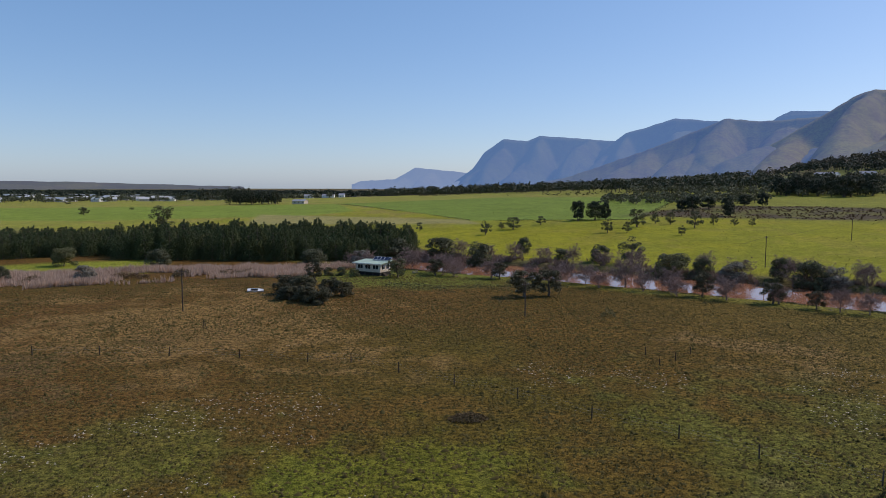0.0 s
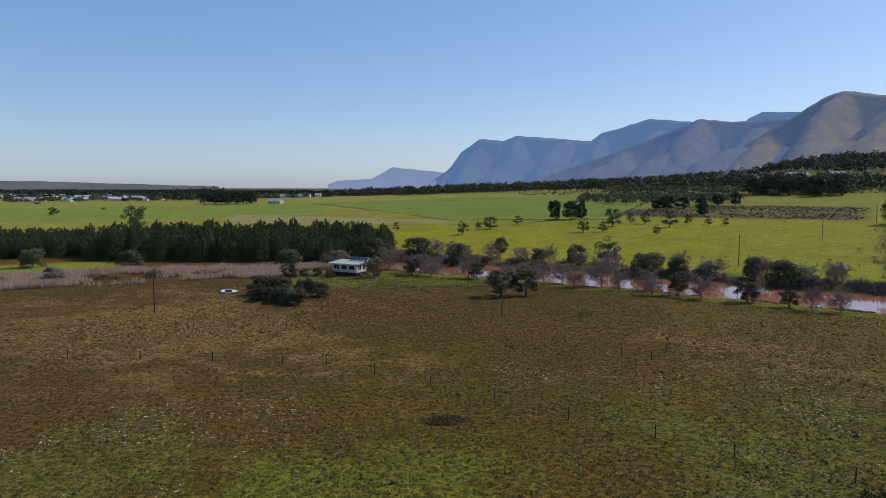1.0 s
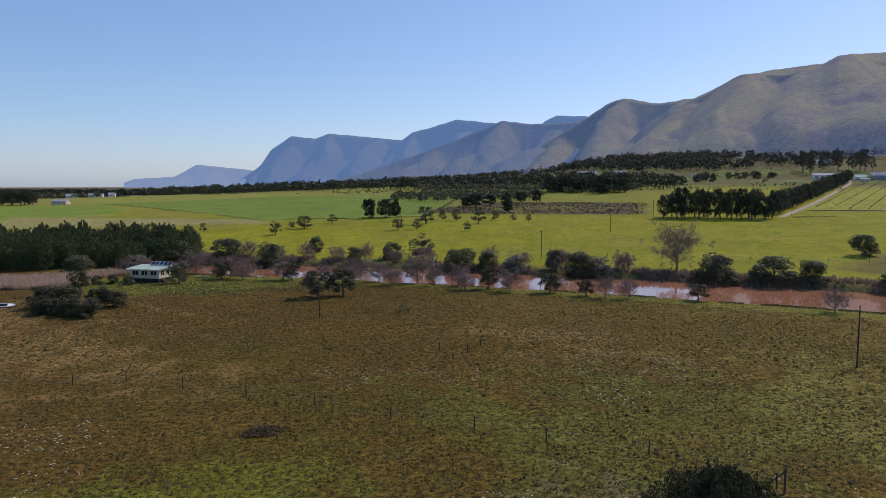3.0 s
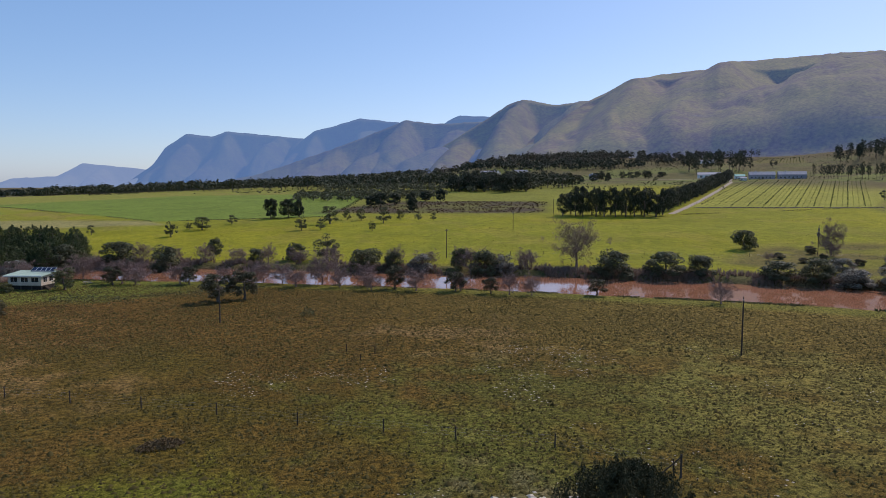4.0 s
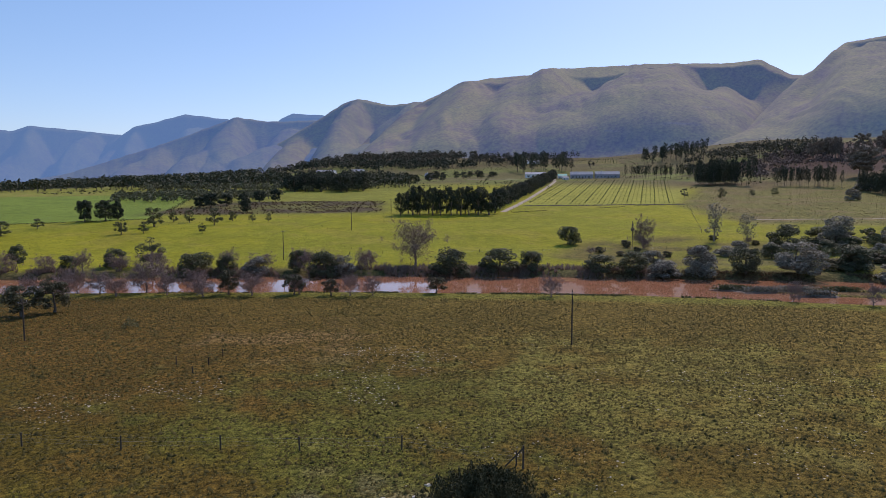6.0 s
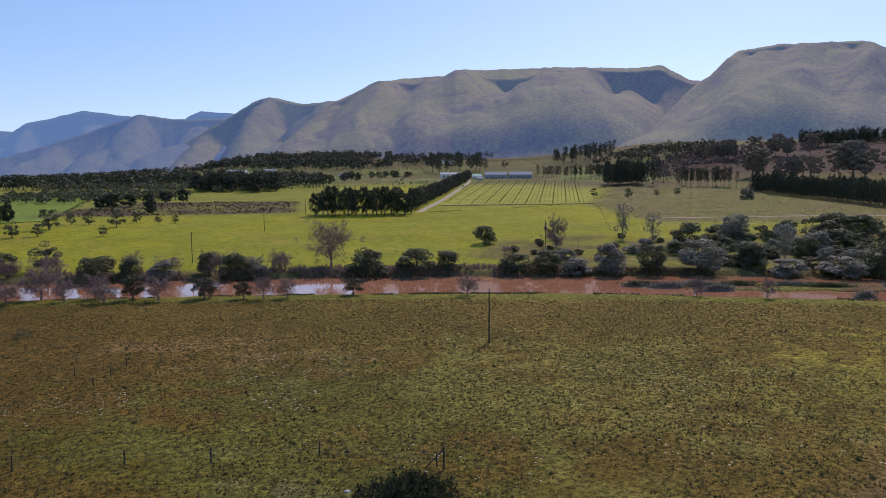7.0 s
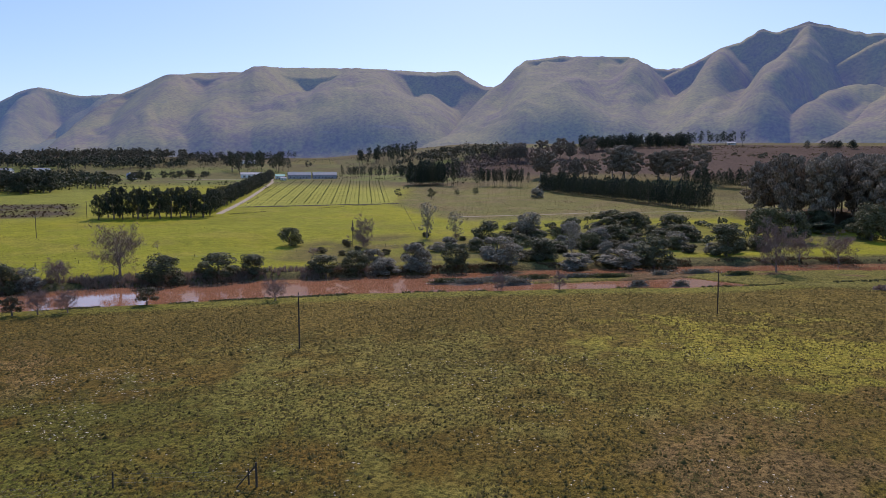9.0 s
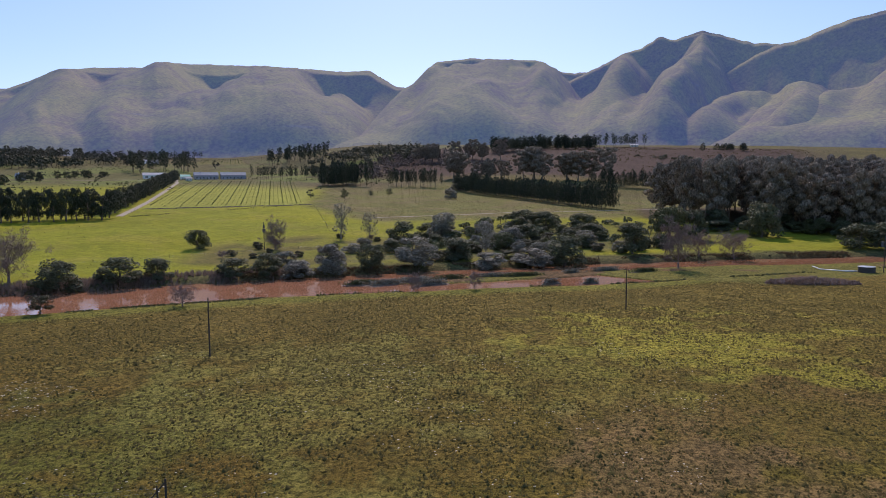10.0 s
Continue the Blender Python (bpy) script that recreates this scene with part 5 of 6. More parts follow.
POLES = {"w": (-49.2, 129.3, 8.0), "a": (15.2, 126.0, 6.4), "b": (79.0, 71.4, 8.4), "c": (137.4, 21.0, 8.2), "d": (94.7, 201.8, 9.3), "e": (152.0, 256.4, 8.0), "f": (210.5, 312.6, 8.0), "g": (200.4, 149.7, 9.6), "h": (218, -37.5, 11.0)}
for k, (x, y, h) in POLES.items():
    pole(x, y, h, "wooden pole carrying a transformer box beside scrub" if k in "gh" else "weathered wooden utility pole standing in pasture", True, k in "gh")


def wire(p, q, off, sag):
    (x0, y0, h0), (x1, y1, h1) = POLES[p], POLES[q]
    a, b = np.array((x0, y0, gz(x0, y0) + h0 - 0.25)), np.array((x1, y1, gz(x1, y1) + h1 - 0.25))
    side = np.cross(b - a, (0, 0, 1))
    side = side / np.linalg.norm(side) * off
    pts = [a + side + (b - a) * t - np.array((0, 0, 4 * sag * t * (1 - t))) for t in np.linspace(0, 1, 17)]
    ob = new("power_line", mesh_of("power_line", *tube(pts, [0.014] * 17, 4), WOOD_OLD))
    tagged(ob, "thin overhead wire sagging between two poles", "wire", "overhead wires")


for p, q, sag in (("a", "d", 1.4), ("d", "e", 1.0), ("e", "f", 1.0)):
    for off in (0.0,):
        wire(p, q, off, sag)


def fence(points, label, h=1.25, strands=3):
    root = new("wire_fence")
    rng = np.random.default_rng(len(points))
    tops = []
    for x, y in points:
        z = gz(x, y)
        hh = h * rng.uniform(0.9, 1.1)
        part("post", mesh_of("post", *tube([(x, y, z - 0.3), (x + rng.normal() * 0.03, y + rng.normal() * 0.03, z + hh)], [0.075, 0.06], 7), WOOD_OLD), None, root)
        tops.append(np.array((x, y, z)))
    for s in range(strands):
        for a, b in zip(tops, tops[1:]):
            zz = np.array((0, 0, h * (0.35 + 0.28 * s)))
            part("strand", mesh_of("strand", *tube([a + zz, (a + b) / 2 + zz - np.array((0, 0, 0.03)), b + zz], [0.003] * 3, 3), STEEL), None, root)
    return tagged(root, label, "fence")


fence([(-57.6, 95.3), (-48, 95), (-38, 94.5), (-28, 93.5), (-18.3, 91.9), (-12.4, 92.0), (-5.6, 86.4), (1.4, 81.0), (8.4, 75.4), (15.3, 69.0), (22.4, 63.6), (27.8, 58.7), (35.1, 53.2), (40.5, 44.0)], "old wire fence with weathered posts across rough pasture")
fence([(28.9, 96.6), (29.1, 90.8), (32.1, 93.5), (35.5, 97.3)], "short run of old fence posts in rough pasture", 1.0, 0)
fence([(254.7 + 8.2 * i, 156.2 + 5.56 * i) for i in range(13)], "distant pasture fence climbing towards a windbreak")
fence([(100 + 9 * i, 213 - 6.0 * i) for i in range(14)], "low fence along the meadow edge by the river", 1.1, 2)
fence([(262 + 9.0 * i, 276 + 7.0 * i) for i in range(36)], "fence beside the dirt track to the farm", 1.2, 2)


def strainer():
    root = new("fence_strainer")
    part("post", mesh_of("post", *tube([(0, 0, -0.3), (0, 0, 2.0)], [0.09, 0.08], 8), WOOD_OLD), None, root)
    part("strut", mesh_of("strut", *tube([(-1.5, 0.3, 0.05), (-0.02, 0, 1.75)], [0.06, 0.05], 7), WOOD_OLD), None, root)
    root.matrix_basis = pose(40.5, 43.2, gz(40.5, 43.2), 0, 0, -42)
    tagged(root, "tall wooden strainer post with a diagonal strut", "fence post")


strainer()


def tripod():
    root = new("stake_tripod")
    for k in range(3):
        w = 2.1 * k
        part("stake", mesh_of("stake", *tube([(0.6 * math.cos(w), 0.6 * math.sin(w), -0.1), (0, 0, 1.3), (-0.1 * math.cos(w), -0.1 * math.sin(w), 1.6)], [0.04, 0.035, 0.03], 6), WOOD_OLD), None, root)
    root.matrix_basis = pose(-39.5, 112.8, gz(-39.5, 112.8))
    tagged(root, "three wooden stakes leaning together in grass", "stakes")


tripod()


def boat():
    """Open dinghy: hull shell with thickness, gunwale and thwarts."""
    root = new("rowing_boat")
    n, L, B, D = 15, 4.2, 1.8, 0.55
    rows = []
    for i in range(n):
        f = i / (n - 1)
        w = B / 2 * (1 - (abs(2 * f - 0.85) / 1.2) ** 2.6)
        rows.append((f * L, max(0.05, w)))
    verts, faces = [], []
    for inset in (0.0, 0.05):
        for x, w in rows:
            for k in range(7):
                a = math.pi * k / 6
                verts.append((x, -math.cos(a) * max(0.02, w - inset), D - math.sin(a) ** 0.6 * (D - inset)))
    for i in range(n - 1):
        for k in range(6):
            faces.append((i * 7 + k, (i + 1) * 7 + k, (i + 1) * 7 + k + 1, i * 7 + k + 1))
    part("hull", mesh_of("hull", verts[:n * 7], faces, PLASTIC, True), None, root)
    part("lining", mesh_of("lining", verts[n * 7:], faces, BRICK_PLINTH, True), None, root, "dark inside of the hull")
    for s in (-1, 1):
        part("gunwale", mesh_of("gunwale", *tube([(x, s * w, D) for x, w in rows], [0.09] * n, 6), PLASTIC), None, root)
    for x in (1.0, 2.2):
        part("thwart", box(x, x + 0.25, -0.6, 0.6, 0.36, 0.41), WOOD_OLD, root)
    for lo, hi, nm in ((9, n - 1, "foredeck"), (0, 3, "stern_deck")):
        v = [(x, s * w, D + 0.03) for x, w in rows[lo:hi + 1] for s in (-1, 1)]
        f = [(2 * i, 2 * i + 2, 2 * i + 3, 2 * i + 1) for i in range(hi - lo)]
        part(nm, mesh_of(nm, v, f, PLASTIC), None, root)
    root.matrix_basis = pose(-43.9, 153.8, gz(-41, 155.4) + 0.10, 14, 2, 6) @ Matrix.Scale(0.86, 4)
    tagged(root, "white open rowing boat lying on rough grass", "boat")


boat()


def tank():
    root = new("water_tank")
    part("body", mesh_of("body", *tube([(0, 0, -0.2), (0, 0, 1.5)], [2.1, 2.1], 28), BRICK_PLINTH, False), None, root, "dark round tank wall")
    part("cover", mesh_of("cover", *tube([(0, 0, 1.502), (0, 0, 1.6), (0, 0, 1.72)], [2.2, 2.2, 0.9], 28), STEEL), None, root, "pale sheet cover")
    root.matrix_basis = pose(218, -33.5, gz(218, -33.5))
    tagged(root, "low round water tank with a pale cover", "tank")
    pts = [(231.8, -22.1), (225.0, -23.3), (220.4, -26.0), (218.3, -29.1), (218.7, -32.2)]
    P = [(x, y, gz(x, y) + 0.18) for x, y in pts]
    tagged(new("supply_pipe", mesh_of("supply_pipe", *tube(P, [0.17] * 5, 8), PLASTIC, True)), "pale curved pipe lying along the bank to a tank", "pipe")


tank()


def landing_frame():
    """Plain timber frame by the water below the cottage."""
    root = new("landing_frame")
    for k in (-1.0, 1.0):
        part("post", mesh_of("post", *tube([(k, 0, -0.4), (k, 0, 1.9)], [0.07, 0.06], 7), WOOD_OLD), None, root)
    part("crossbar", box(-1.25, 1.25, -0.05, 0.05, 1.9, 2.0, bevel=0.01), WOOD_OLD, root)
    part("rail", box(-1.0, 1.0, -0.03, 0.03, 0.85, 0.95, bevel=0.01), WOOD_OLD, root)
    root.matrix_basis = pose(9.3, 201.5, gz(9.3, 201.5), 0, 0, -20)
    tagged(root, "plain weathered timber frame standing by the river", "frame")


landing_frame()


def picnic_table():
    root = new("picnic_table")
    for k in range(4):
        part("tabletop_board", box(-0.9, 0.9, -0.38 + 0.195 * k, -0.2 + 0.195 * k, 0.71, 0.75, bevel=0.008), WOOD_PALE, root)
    for side in (-1, 1):
        part("bench_board", box(-0.9, 0.9, side * 0.7 - 0.13, side * 0.7 + 0.13, 0.41, 0.45, bevel=0.008), WOOD_PALE, root)
        part("crossbeam", box(side * 0.6 - 0.04, side * 0.6 + 0.04, -0.8, 0.8, 0.34, 0.41), WOOD_PALE, root)
        for s_ in (-1, 1):
            part("leg", mesh_of("leg", *tube([(side * 0.6, s_ * 0.62, -0.1), (side * 0.6, s_ * 0.25, 0.71)], [0.05, 0.05], 6), WOOD_PALE), None, root)
    root.matrix_basis = pose(-7.7, 191.7, gz(-7.7, 191.7), 0, 0, 25)
    tagged(root, "weathered wooden picnic table on the cottage lawn", "table")


picnic_table()


# ---- tracks ----
def track(name, pts, width, label):
    P = np.array(pts, float)
    t = np.linspace(0, len(P) - 1, 40 * (len(P) - 1))
    x, y = np.interp(t, range(len(P)), P[:, 0]), np.interp(t, range(len(P)), P[:, 1])
    dx, dy = np.gradient(x), np.gradient(y)
    nl = np.hypot(dx, dy)
    verts, faces = [], []
    for i in range(len(x)):
        for k in (-0.5, -0.17, 0.17, 0.5):
            ww = width * (1 + 0.35 * (float(fbm(np.array(i * 0.15), np.array(k + 5.0), 3, 2)) - 0.5))
            px, py = x[i] - dy[i] / nl[i] * k * ww, y[i] + dx[i] / nl[i] * k * ww
            verts.append((px, py, gz(px, py) + (0.12 if abs(k) < 0.3 else 0.05)))
    for i in range(len(x) - 1):
        for k in range(3):
            faces.append((i * 4 + k, i * 4 + k + 1, i * 4 + k + 5, i * 4 + k + 4))
    tagged(new(name, mesh_of(name, verts, faces, DIRT, True)), label, "track", kind="structure")


track("road_farm_track", [(262, 280), (305, 312), (353, 349), (470, 443), (587, 538), (622, 572), (655, 600)], 3.4, "pale dirt farm track beside the tree avenue")
track("road_yard", [(640, 585), (600, 640), (560, 660)], 5, "pale dirt yard track behind the avenue")
track("road_meadow_path", [(318, 168), (345, 140), (377, 113), (402, 78), (440, 30)], 1.6, "faint pale path through rough pasture")


# ---- vineyard ----
def vine_rows(corners, n, seed):
    rng = np.random.default_rng(seed)
    a0, a1, b0, b1 = (np.array(p, float) for p in corners)
    for i in range(n):
        f = (i + 0.5) / n
        p, q = a0 + (b0 - a0) * f, a1 + (b1 - a1) * f
        dark = i % 3 == 1
        m = 380 if dark else 260
        t = rng.uniform(0, 1, m)
        xy = p + (q - p) * t[:, None] + rng.normal(size=(m, 2)) * 0.22
        z = ground_z(xy[:, 0], xy[:, 1]) + rng.uniform(0.1, 1.1 if dark else 0.7, m)
        V, F = cards(np.column_stack([xy, z]), rng.uniform(0.22, 0.42, m) * (1 if dark else 0.6), rng, 0.6)
        tagged(new("vine_row", mesh_of("vine_row", V, F, VINE if dark else GRASS_FRESH)), "straight trellised vine row climbing the slope", "vine row", "vineyard rows", "stuff")


vine_rows(((306, 311), (640, 570), (380, 249), (678, 452)), 33, 4)
vine_rows(((907, 786), (1014, 858), (936, 718), (1025, 792)), 15, 5)


# ---- low growth: too much to count ----
def scatter_tufts(name, label, X, Y, size, mat, seed, blades=5, tall=1.0, spread=0.5, category="grass", width=0.28):
    rng = np.random.default_rng(seed)
    n = len(X)
    Z = ground_z(X, Y) - 0.03
    S = size * rng.uniform(0.6, 1.5, n)
    w = rng.uniform(0, 2 * np.pi, (n, blades))
    lean = rng.uniform(0.2, 1.0, (n, blades)) * spread
    c = np.stack([X, Y, Z], 1)[:, None]
    d = np.stack([np.cos(w), np.sin(w), np.zeros_like(w)], -1)
    e = np.stack([-np.sin(w), np.cos(w), np.zeros_like(w)], -1)
    s3 = S[:, None, None]
    tip = c + d * lean[..., None] * s3 + np.array((0, 0, 1.0)) * s3 * tall * rng.uniform(0.5, 1.0, (n, blades, 1))
    l, r = c - e * width * s3 + d * 0.1 * s3, c + e * width * s3 + d * 0.1 * s3
    V = np.stack([l, r, tip], 2).reshape(-1, 3)
    F = np.arange(len(V)).reshape(-1, 3)
    tagged(new(name, mesh_of(name, V, F, mat)), label, category, kind="stuff")


def fan_points(n, r0, r1, a0, a1, seed, power=1.0):
    rng = np.random.default_rng(seed)
    r = np.sqrt(rng.uniform(r0 ** 2, r1 ** 2, n)) if power == 1 else r0 + (r1 - r0) * rng.uniform(0, 1, n) ** power
    a = np.radians(rng.uniform(a0, a1, n))
    return r * np.sin(a), r * np.cos(a)


def on_field(X, Y, gap=3.0):
    s, u = along(X, Y)
    return s < near_bank(u) - gap


def mounds(name, label, X, Y, size, tall, mat, seed):
    """Low uneven plant cushions, wider than high."""
    rng = np.random.default_rng(seed)
    n = len(X)
    S = size * rng.uniform(0.5, 1.0, (n, 1)) * np.where(rng.uniform(size=(n, 1)) < 0.12, 2.0, 1.2)
    w = np.arange(6)[None] * (np.pi / 3) + rng.uniform(0, 6.28, (n, 1))
    rim = S * rng.uniform(0.55, 1.45, (n, 6))
    base = ground_z(X, Y)
    stretch = rng.uniform(0.8, 1.5, (n, 1))
    lo = np.stack([X[:, None] + rim * np.cos(w) * stretch, Y[:, None] + rim * np.sin(w) / stretch, base[:, None] - 0.04 + 0 * w], -1)
    top = np.stack([X + S[:, 0] * rng.normal(size=n) * 0.25, Y + S[:, 0] * rng.normal(size=n) * 0.25, base + S[:, 0] * tall * rng.uniform(0.6, 1.3, n)], -1)[:, None]
    V = np.concatenate([lo, top], 1).reshape(-1, 3)
    k = np.arange(6)
    F = (np.arange(n)[:, None, None] * 7 + np.stack([k, (k + 1) % 6, 6 + 0 * k], 1)[None]).reshape(-1, 3)
    tagged(new(name, mesh_of(name, V, F, mat, True)), label, "grass", kind="stuff")


X, Y = fan_points(42000, 36, 165, -38, 106, 1, 1.25)
k = on_field(X, Y) & (fbm(X * 0.12, Y * 0.12, 33, 3) > 0.38)
scatter_tufts("grass_tufts", "short olive-brown grass tufts covering the pasture", X[k], Y[k], 0.2, GRASS, 2, 5, 0.8, 0.9)
X, Y = fan_points(26000, 36, 150, -38, 106, 3, 1.2)
k = on_field(X, Y) & (fbm(X * 0.05, Y * 0.05, 44, 3) > 0.48 + 0.12 * (1 - smooth(-30, 25, X - 0.25 * (60 - Y))))
scatter_tufts("green_tufts", "fresh green weeds among the pasture grass", X[k], Y[k], 0.2, GRASS_FRESH, 4, 5, 0.5, 1.1)
X, Y = fan_points(105000, 37, 190, -38, 106, 5)
k = on_field(X, Y, 8) & (fbm(X * 0.06, Y * 0.06, 55, 3) * 0.5 + 0.5 * fbm(X * 0.7, Y * 0.7, 56, 3) > 0.44)
mounds("dark_tussocks", "dark low tussocks dotted over the pasture", X[k], Y[k], 0.165, 1.0, TUSSOCK, 6)


def stones(name, label, X, Y, size, seed, mat):
    rng = np.random.default_rng(seed)
    n = len(X)
    q = np.array([(-1, -0.7, 0), (0.9, -0.9, 0), (1, 0.8, 0), (-0.8, 1, 0), (-0.5, -0.4, 0.8), (0.5, -0.5, 1), (0.6, 0.4, 0.8), (-0.4, 0.5, 0.9)], float)
    f = np.array([(0, 1, 5, 4), (1, 2, 6, 5), (2, 3, 7, 6), (3, 0, 4, 7), (4, 5, 6, 7)])
    S = size * rng.uniform(0.4, 1.6, (n, 1, 1))
    P = np.stack([X, Y, ground_z(X, Y) - 0.04], 1)[:, None] + q[None] * S * rng.uniform(0.6, 1.3, (n, 8, 3)) * np.array((1, 1, 0.45))
    F = (np.arange(n)[:, None, None] * 8 + f[None]).reshape(-1, 4)
    tagged(new(name, mesh_of(name, P.reshape(-1, 3), F, mat)), label, "stones", kind="stuff")


X, Y = fan_points(20000, 38, 105, -36, 40, 7)
k = on_field(X, Y) & (fbm(X * 0.07, Y * 0.07, 66, 3) + 0.25 * (fbm(X * 0.4, Y * 0.4, 67, 2) - 0.5) > 0.57)
stones("pale_stones", "pale stones and dry droppings littered over pasture", X[k], Y[k], 0.1, 8, STONE)
rr = np.random.default_rng(9)
X, Y = fan_points(5000, 40, 110, 40, 104, 70)
k = on_field(X, Y) & (fbm(X * 0.1, Y * 0.1, 71, 3) > 0.62)
stones("straw_flecks", "scattered pale dry flecks in the pasture", X[k], Y[k], 0.1, 72, STONE)
X, Y = 24 + rr.normal(size=160) * 4.5, 43.5 + rr.normal(size=160) * 1.6
stones("stone_patch", "patch of pale broken stones in the grass", X, Y, 0.24, 10, STONE)
t = rr.uniform(0, 1, 500)
stones("rubble_bank", "dark rubble line along the foot of the vineyard", 303 + 76 * t + rr.normal(size=500) * 0.8, 305 - 60 * t + rr.normal(size=500) * 0.8, 0.7, 11, BRICK_PLINTH)

# reed beds and bank growth
X, Y = fan_points(44000, 174, 222, -40, -7, 12)
k = (fbm(X * 0.05, Y * 0.05, 77, 3) + 0.2 * (np.random.default_rng(3).uniform(size=len(X)) - 0.5) > 0.30) & (np.hypot(X + 20, Y - 188) > 17) & (np.hypot(X, Y) < 206 + 8 * fbm(X * 0.1, Y * 0.1, 5, 2)) & (np.hypot(X, Y) > 178 + 10 * fbm(X * 0.08, Y * 0.08, 6, 2))
scatter_tufts("reed_bed", "tall dry pinkish-brown reeds along the river", X[k], Y[k], 0.35 + 0.62 * fbm(X[k] * 0.16, Y[k] * 0.16, 79, 3), REED, 13, 8, 2.1, 0.9, "reeds", 0.11)


def bank_line(n, u0, u1, off, width, seed, far=False):
    rng = np.random.default_rng(seed)
    u = rng.uniform(u0, u1, n)
    s = (far_bank(u) if far else near_bank(u)) + off + rng.normal(size=n) * width
    return 0.72 * s + 0.69 * u, 0.69 * s - 0.72 * u


X, Y = bank_line(8000, -190, 30, 3.5, 3.2, 14, True)
k = fbm(X * 0.09, Y * 0.09, 91, 3) + 0.3 * (fbm(X * 1.3, Y * 1.3, 99, 2) - 0.5) > 0.47
X, Y = X[k], Y[k]
scatter_tufts("far_bank_reeds", "dry brown reeds fringing the far riverbank", X, Y, 0.8, BRAMBLE, 15, 8, 1.4, 0.9, "reeds", 0.12)
X, Y = bank_line(9500, -20, 260, 2.2, 2.2, 16, True)
k = fbm(X * 0.09, Y * 0.09, 92, 3) + 0.3 * (fbm(X * 1.3, Y * 1.3, 98, 2) - 0.5) > 0.5
X, Y = X[k], Y[k]
scatter_tufts("far_bank_growth", "brown bank growth above the water", X, Y, 0.55, BRUSH, 17, 6, 0.9, 1.0, "bank plants", 0.18)
X, Y = bank_line(4200, -175, 20, -0.2, 0.7, 18)
k = fbm(X * 0.12, Y * 0.12, 93, 3) > 0.5
X, Y = X[k], Y[k]
scatter_tufts("near_bank_sedge", "dark sedge edging the near riverbank", X, Y, 0.30, LEAF_OLIVE, 19, 6, 0.9, 1.0, "sedge")
X, Y = bank_line(1500, 20, 260, 0.3, 0.8, 20)
k = fbm(X * 0.12, Y * 0.12, 94, 3) > 0.58
X, Y = X[k], Y[k]
scatter_tufts("near_bank_clumps", "scattered dark clumps on the near riverbank", X, Y, 0.45, LEAF_OLIVE, 21, 7, 0.9, 0.9, "sedge")
rb = np.random.default_rng(61)
X, Y = rb.uniform(-14, 34, 1500), 170 + rb.normal(size=1500) * 4.5 - 0.15 * rb.uniform(0, 30, 1500)
k = (fbm(X * 0.15, Y * 0.15, 97, 2) > 0.45) & on_field(X, Y, 6)
scatter_tufts("weed_band", "dark rank weeds on the bank near a cottage", X[k], Y[k], 0.34, LEAF_OLIVE, 62, 6, 0.6, 1.0, "weeds")
# far meadow specks
X, Y = fan_points(5000, 205, 470, 0, 80, 22)
s, u = along(X, Y)
k = (s > far_bank(u) + 14) & (fbm(X * 0.05, Y * 0.05, 88, 3) > 0.46)
scatter_tufts("meadow_tufts", "small darker tufts dotted over bright meadow", X[k], Y[k], 0.3, GRASS_FRESH, 23, 5, 0.9, 0.8)
X, Y = fan_points(1500, 360, 480, 12, 35, 24)
k = inside(X, Y, SCRUB, 9) * (0.5 + fbm(X * 0.05, Y * 0.05, 95, 3)) > 0.55
scatter_tufts("heath_scrub", "low brown heath bushes on rough ground", X[k], Y[k], 0.9, BRUSH, 25, 9, 0.7, 0.9, "scrub")
X, Y = fan_points(5000, 330, 640, 48, 84, 26)
k = inside(X, Y, ROUGH, 4) > 0.4
scatter_tufts("rough_tufts", "tan tussocks on rough sloping pasture", X[k], Y[k], 0.5, GRASS, 27, 6, 0.8, 0.8)

X, Y = fan_points(5200, 690, 1280, 58, 98, 63)
k = (inside(X, Y, HEATH, 20) > 0.3) & (fbm(X * 0.01, Y * 0.01, 64, 3) + 0.2 * (fbm(X * 0.06, Y * 0.06, 65, 2) - 0.5) > 0.46)
scatter_tufts("hill_heath", "low dark heath bushes on the brown hillside", X[k], Y[k], 1.5, TUSSOCK, 66, 8, 0.6, 1.0, "scrub")
X, Y = fan_points(9000, 640, 1300, -2, 66, 67)
s, u = along(X, Y)
k = (s > 520) & (fbm(X * 0.012, Y * 0.012, 68, 3) > 0.52) & (inside(X, Y, VINEYARD, 2) < 0.1)
scatter_tufts("foothill_scrub", "low scrub dotted over the foothill fields", X[k], Y[k], 1.6, LEAF_OLIVE, 69, 8, 0.7, 1.0, "scrub")


def heap(name, label, x, y, L, W, H, yaw, n, mat, size):
    rng = np.random.default_rng(int(L * 10))
    p = rng.uniform(-1, 1, (n, 2))
    p = p[np.hypot(p[:, 0], p[:, 1]) < 1]
    z = H * (1 - p[:, 0] ** 2 - p[:, 1] ** 2).clip(0) ** 0.5 * rng.uniform(0.2, 1, len(p)) * (0.6 + 0.6 * fbm(p[:, 0] * 3 + 9, p[:, 1] * 3, 2, 2))
    V, F = cards(np.column_stack([p[:, 0] * L / 2, p[:, 1] * W / 2, z]), size * rng.uniform(0.6, 1.5, len(p)), rng, 0.25)
    ob = new(name, mesh_of(name, V, F, mat))
    ob.matrix_basis = pose(x, y, gz(x, y), 0, 0, yaw)
    tagged(ob, label, "brush heap")


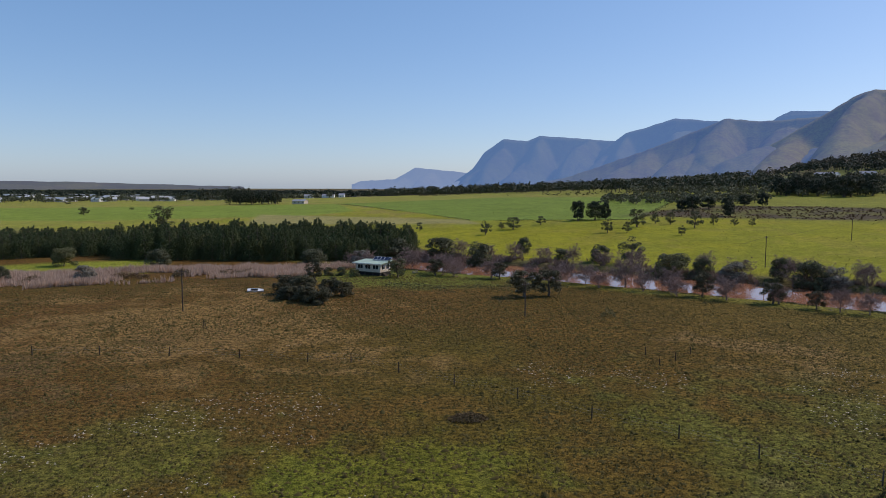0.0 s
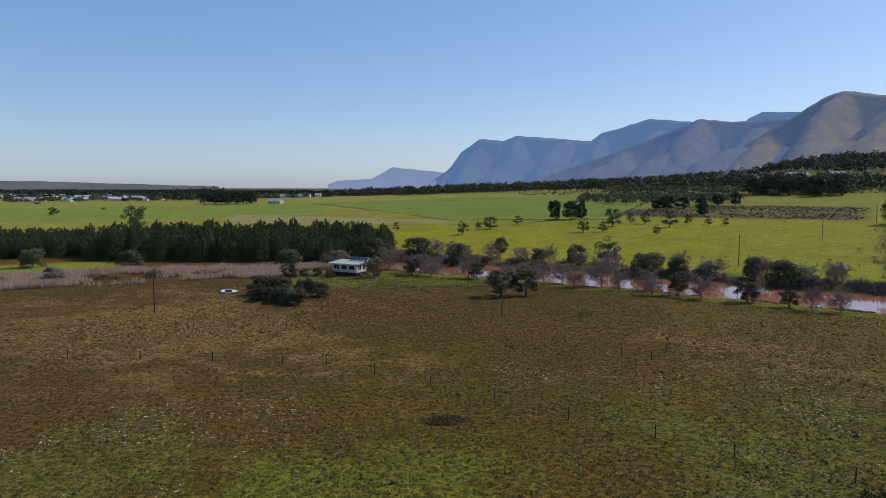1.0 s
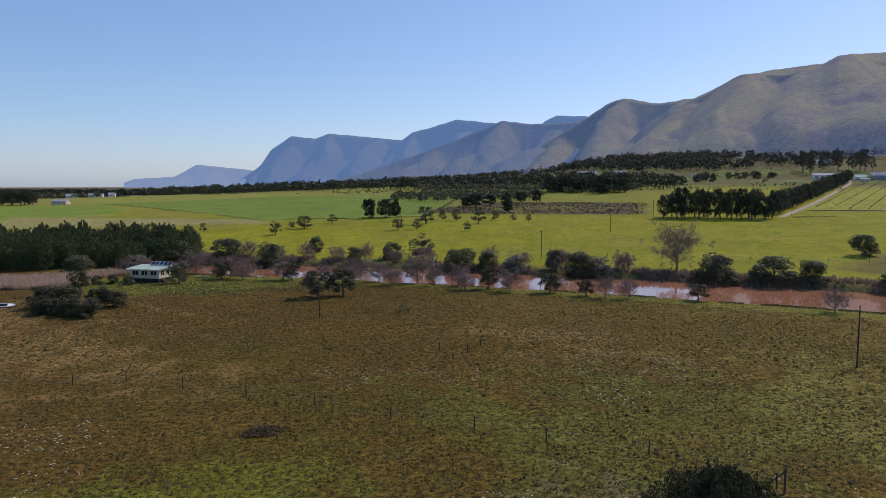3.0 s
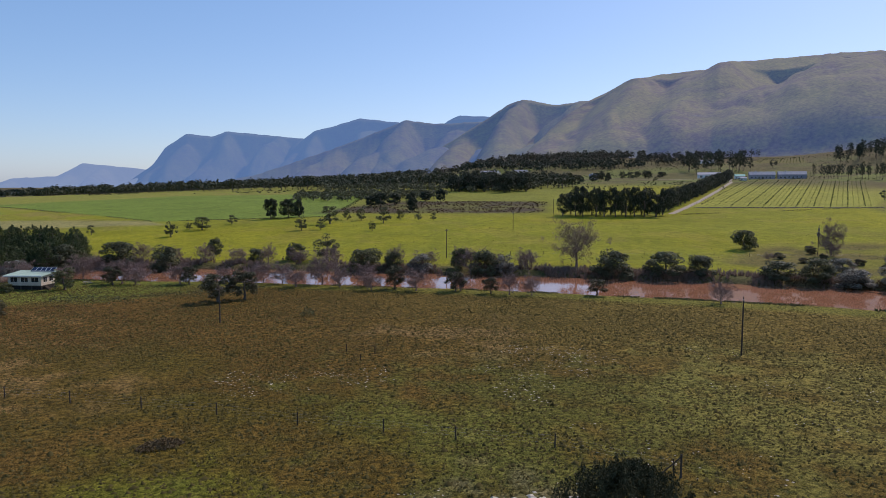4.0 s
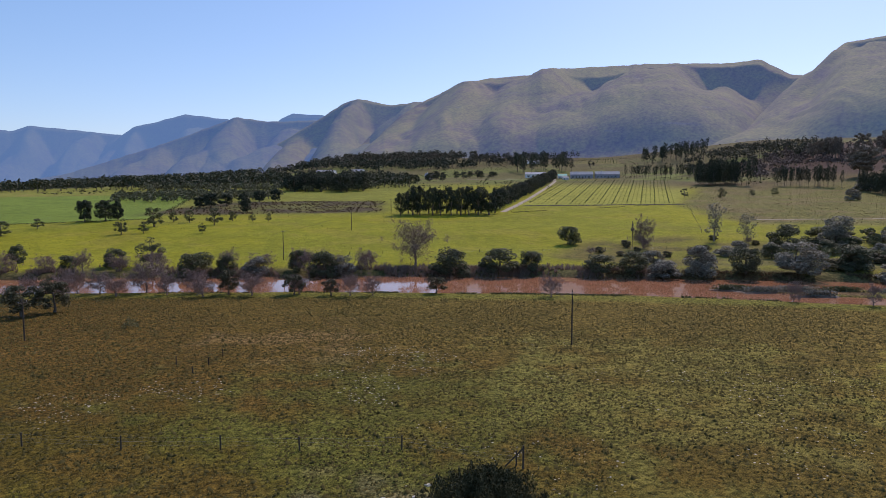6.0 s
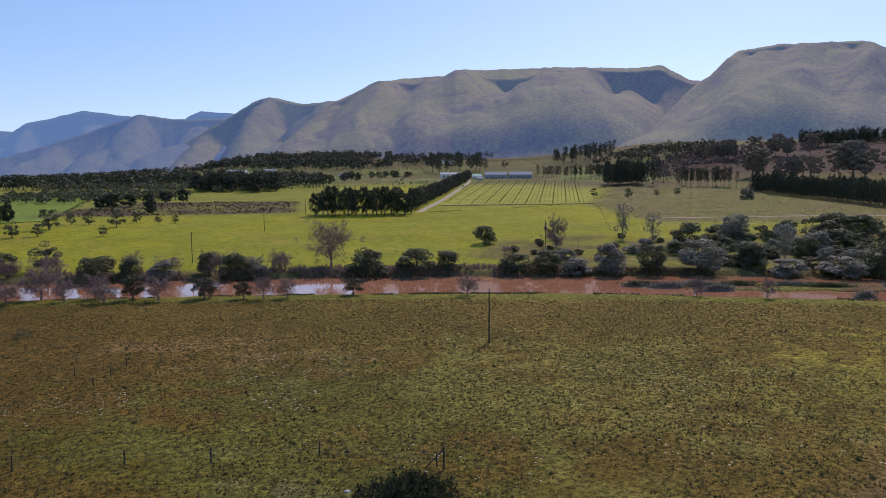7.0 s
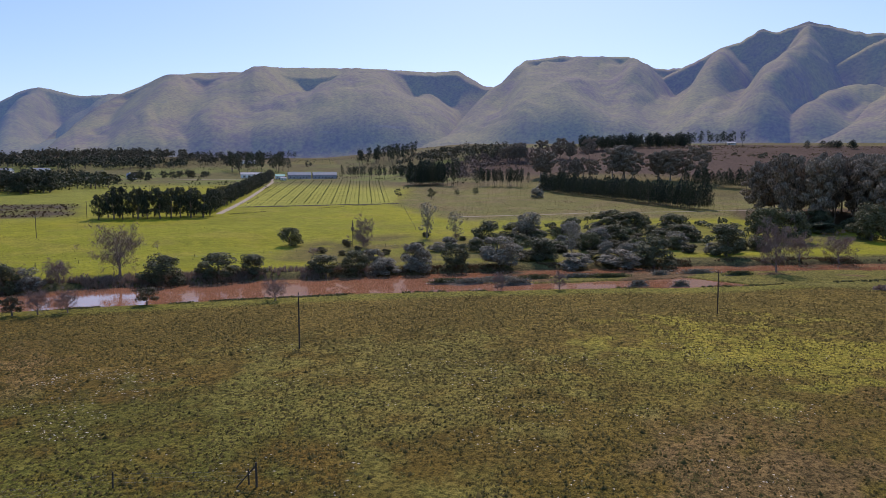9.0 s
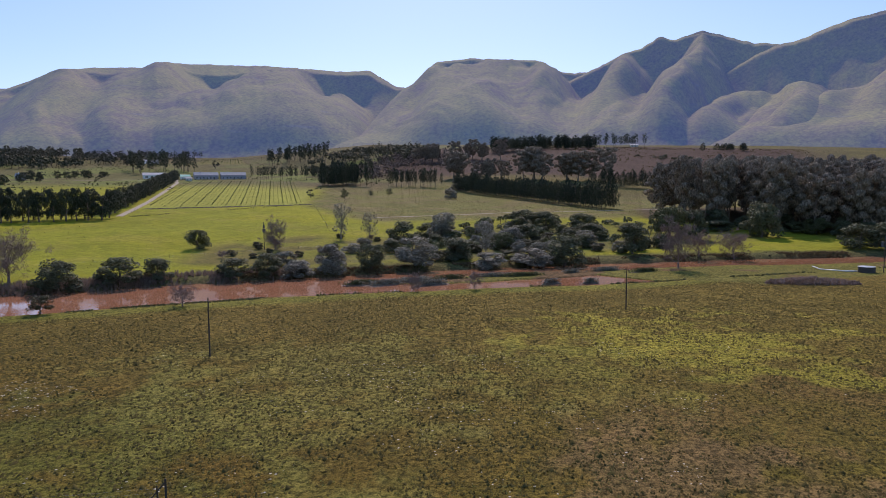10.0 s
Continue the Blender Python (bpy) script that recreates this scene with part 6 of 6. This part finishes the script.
heap("bramble_mound", "low purple-brown heap of dry brambles", 188, -17, 22, 7, 1.7, -75, 2600, BRAMBLE, 0.5)
for i_, (bx_, by_, bl_) in enumerate(((-81, 177, 11), (-57, 184, 9), (-92, 175, 6), (-52.5, 187, 8), (-100, 168, 8), (-69, 182, 7))):
    heap("bramble_mound", "low brown thicket of dry stems among reeds", bx_, by_, bl_, 4.5, 1.5 + 0.25 * (i_ % 3), 15 * i_, 900, BRUSH, 0.3)
heap("dry_brush", "dark dry brush patch in the pasture", 2.6, 68.6, 4.2, 2.4, 0.7, 5, 1000, BRUSH, 0.18)
heap("low_shrub", "sparse low green shrub in the pasture", 30.8, 126.8, 2.6, 2.4, 2.2, 0, 240, LEAF_OLIVE, 0.2)


# ---- mud islands with driftwood growth ----
def island(x, y, L, W, yaw, seed):
    rng = np.random.default_rng(seed)
    root = new("mud_island")
    verts, faces = [(0, 0, 0.45)], []
    n = 20
    for ring, zz in ((0.45, 0.36), (0.8, 0.18), (1.0, -0.35)):
        for k in range(n):
            w = 2 * math.pi * k / n
            j = ring * (1 + 0.25 * math.sin(3 * w + seed) + 0.12 * rng.normal())
            verts.append((L / 2 * j * math.cos(w), W / 2 * j * math.sin(w), zz + rng.normal() * 0.04))
    for k in range(n):
        faces.append((0, 1 + k, 1 + (k + 1) % n))
        for r in (0, 1):
            a, b = 1 + r * n + k, 1 + r * n + (k + 1) % n
            faces.append((a, a + n, b + n, b))
    part("mud", mesh_of("mud", verts, faces, MUD, True), None, root)
    m = int(110 * L)
    p = rng.normal(size=(m, 2)) * 0.33
    V, F = cards(np.column_stack([p[:, 0] * L / 2, p[:, 1] * W / 2, 0.3 + 1.1 * rng.uniform(0, 1, m) ** 1.6]), rng.uniform(0.15, 0.38, m), rng, 0.35, 0.3)
    part("sedge_growth", mesh_of("sedge_growth", V, F, LEAF_SILVER if seed % 3 else LEAF_OLIVE), None, root)["kind"] = "stuff"
    root.matrix_basis = pose(x, y, WATER_Z, 0, 0, yaw)
    tagged(root, "low mud island with tangled grey-brown growth in the river", "island", "river islands")


for i, (x, y, L, W) in enumerate(((156.8, 88.7, 12, 2.6), (158.9, 83, 14, 3.4), (166.2, 77.9, 16, 3.4), (173.2, 71.1, 14, 3), (163, 71.8, 12, 2.2), (181.4, 61.5, 14, 2.4), (185.3, 54.1, 16, 2.2), (197, 43.1, 8, 2), (205.5, 34.5, 14, 2.2), (206.6, 23.8, 12, 2), (175.3, 44, 7, 1.6), (179.8, 34.7, 6, 1.4))):
    island(x, y, L, W, -47 + 8 * math.sin(i * 2.0), i)


# rank growth along the edges of the crops and pastures
def edge_growth(label, ends, n, size, seed):
    rng = np.random.default_rng(seed)
    (x0, y0), (x1, y1) = ends
    t = rng.uniform(0, 1, n)
    t = t[fbm(t * 9, t * 0 + seed, seed, 2) > 0.36]
    scatter_tufts("edge_growth", label, x0 + (x1 - x0) * t + rng.normal(size=len(t)) * 1.1, y0 + (y1 - y0) * t + rng.normal(size=len(t)) * 1.1, size, LEAF_OLIVE, seed, 6, 0.8, 1.0, "hedge")


for i, ends in enumerate((((15, 372), (100, 356)), ((100, 356), (185, 540)), ((-90, 590), (15, 372)), ((262, 276), (380, 249)))):
    edge_growth("dark rank growth along a field edge", ends, 420, 0.5, 200 + i)
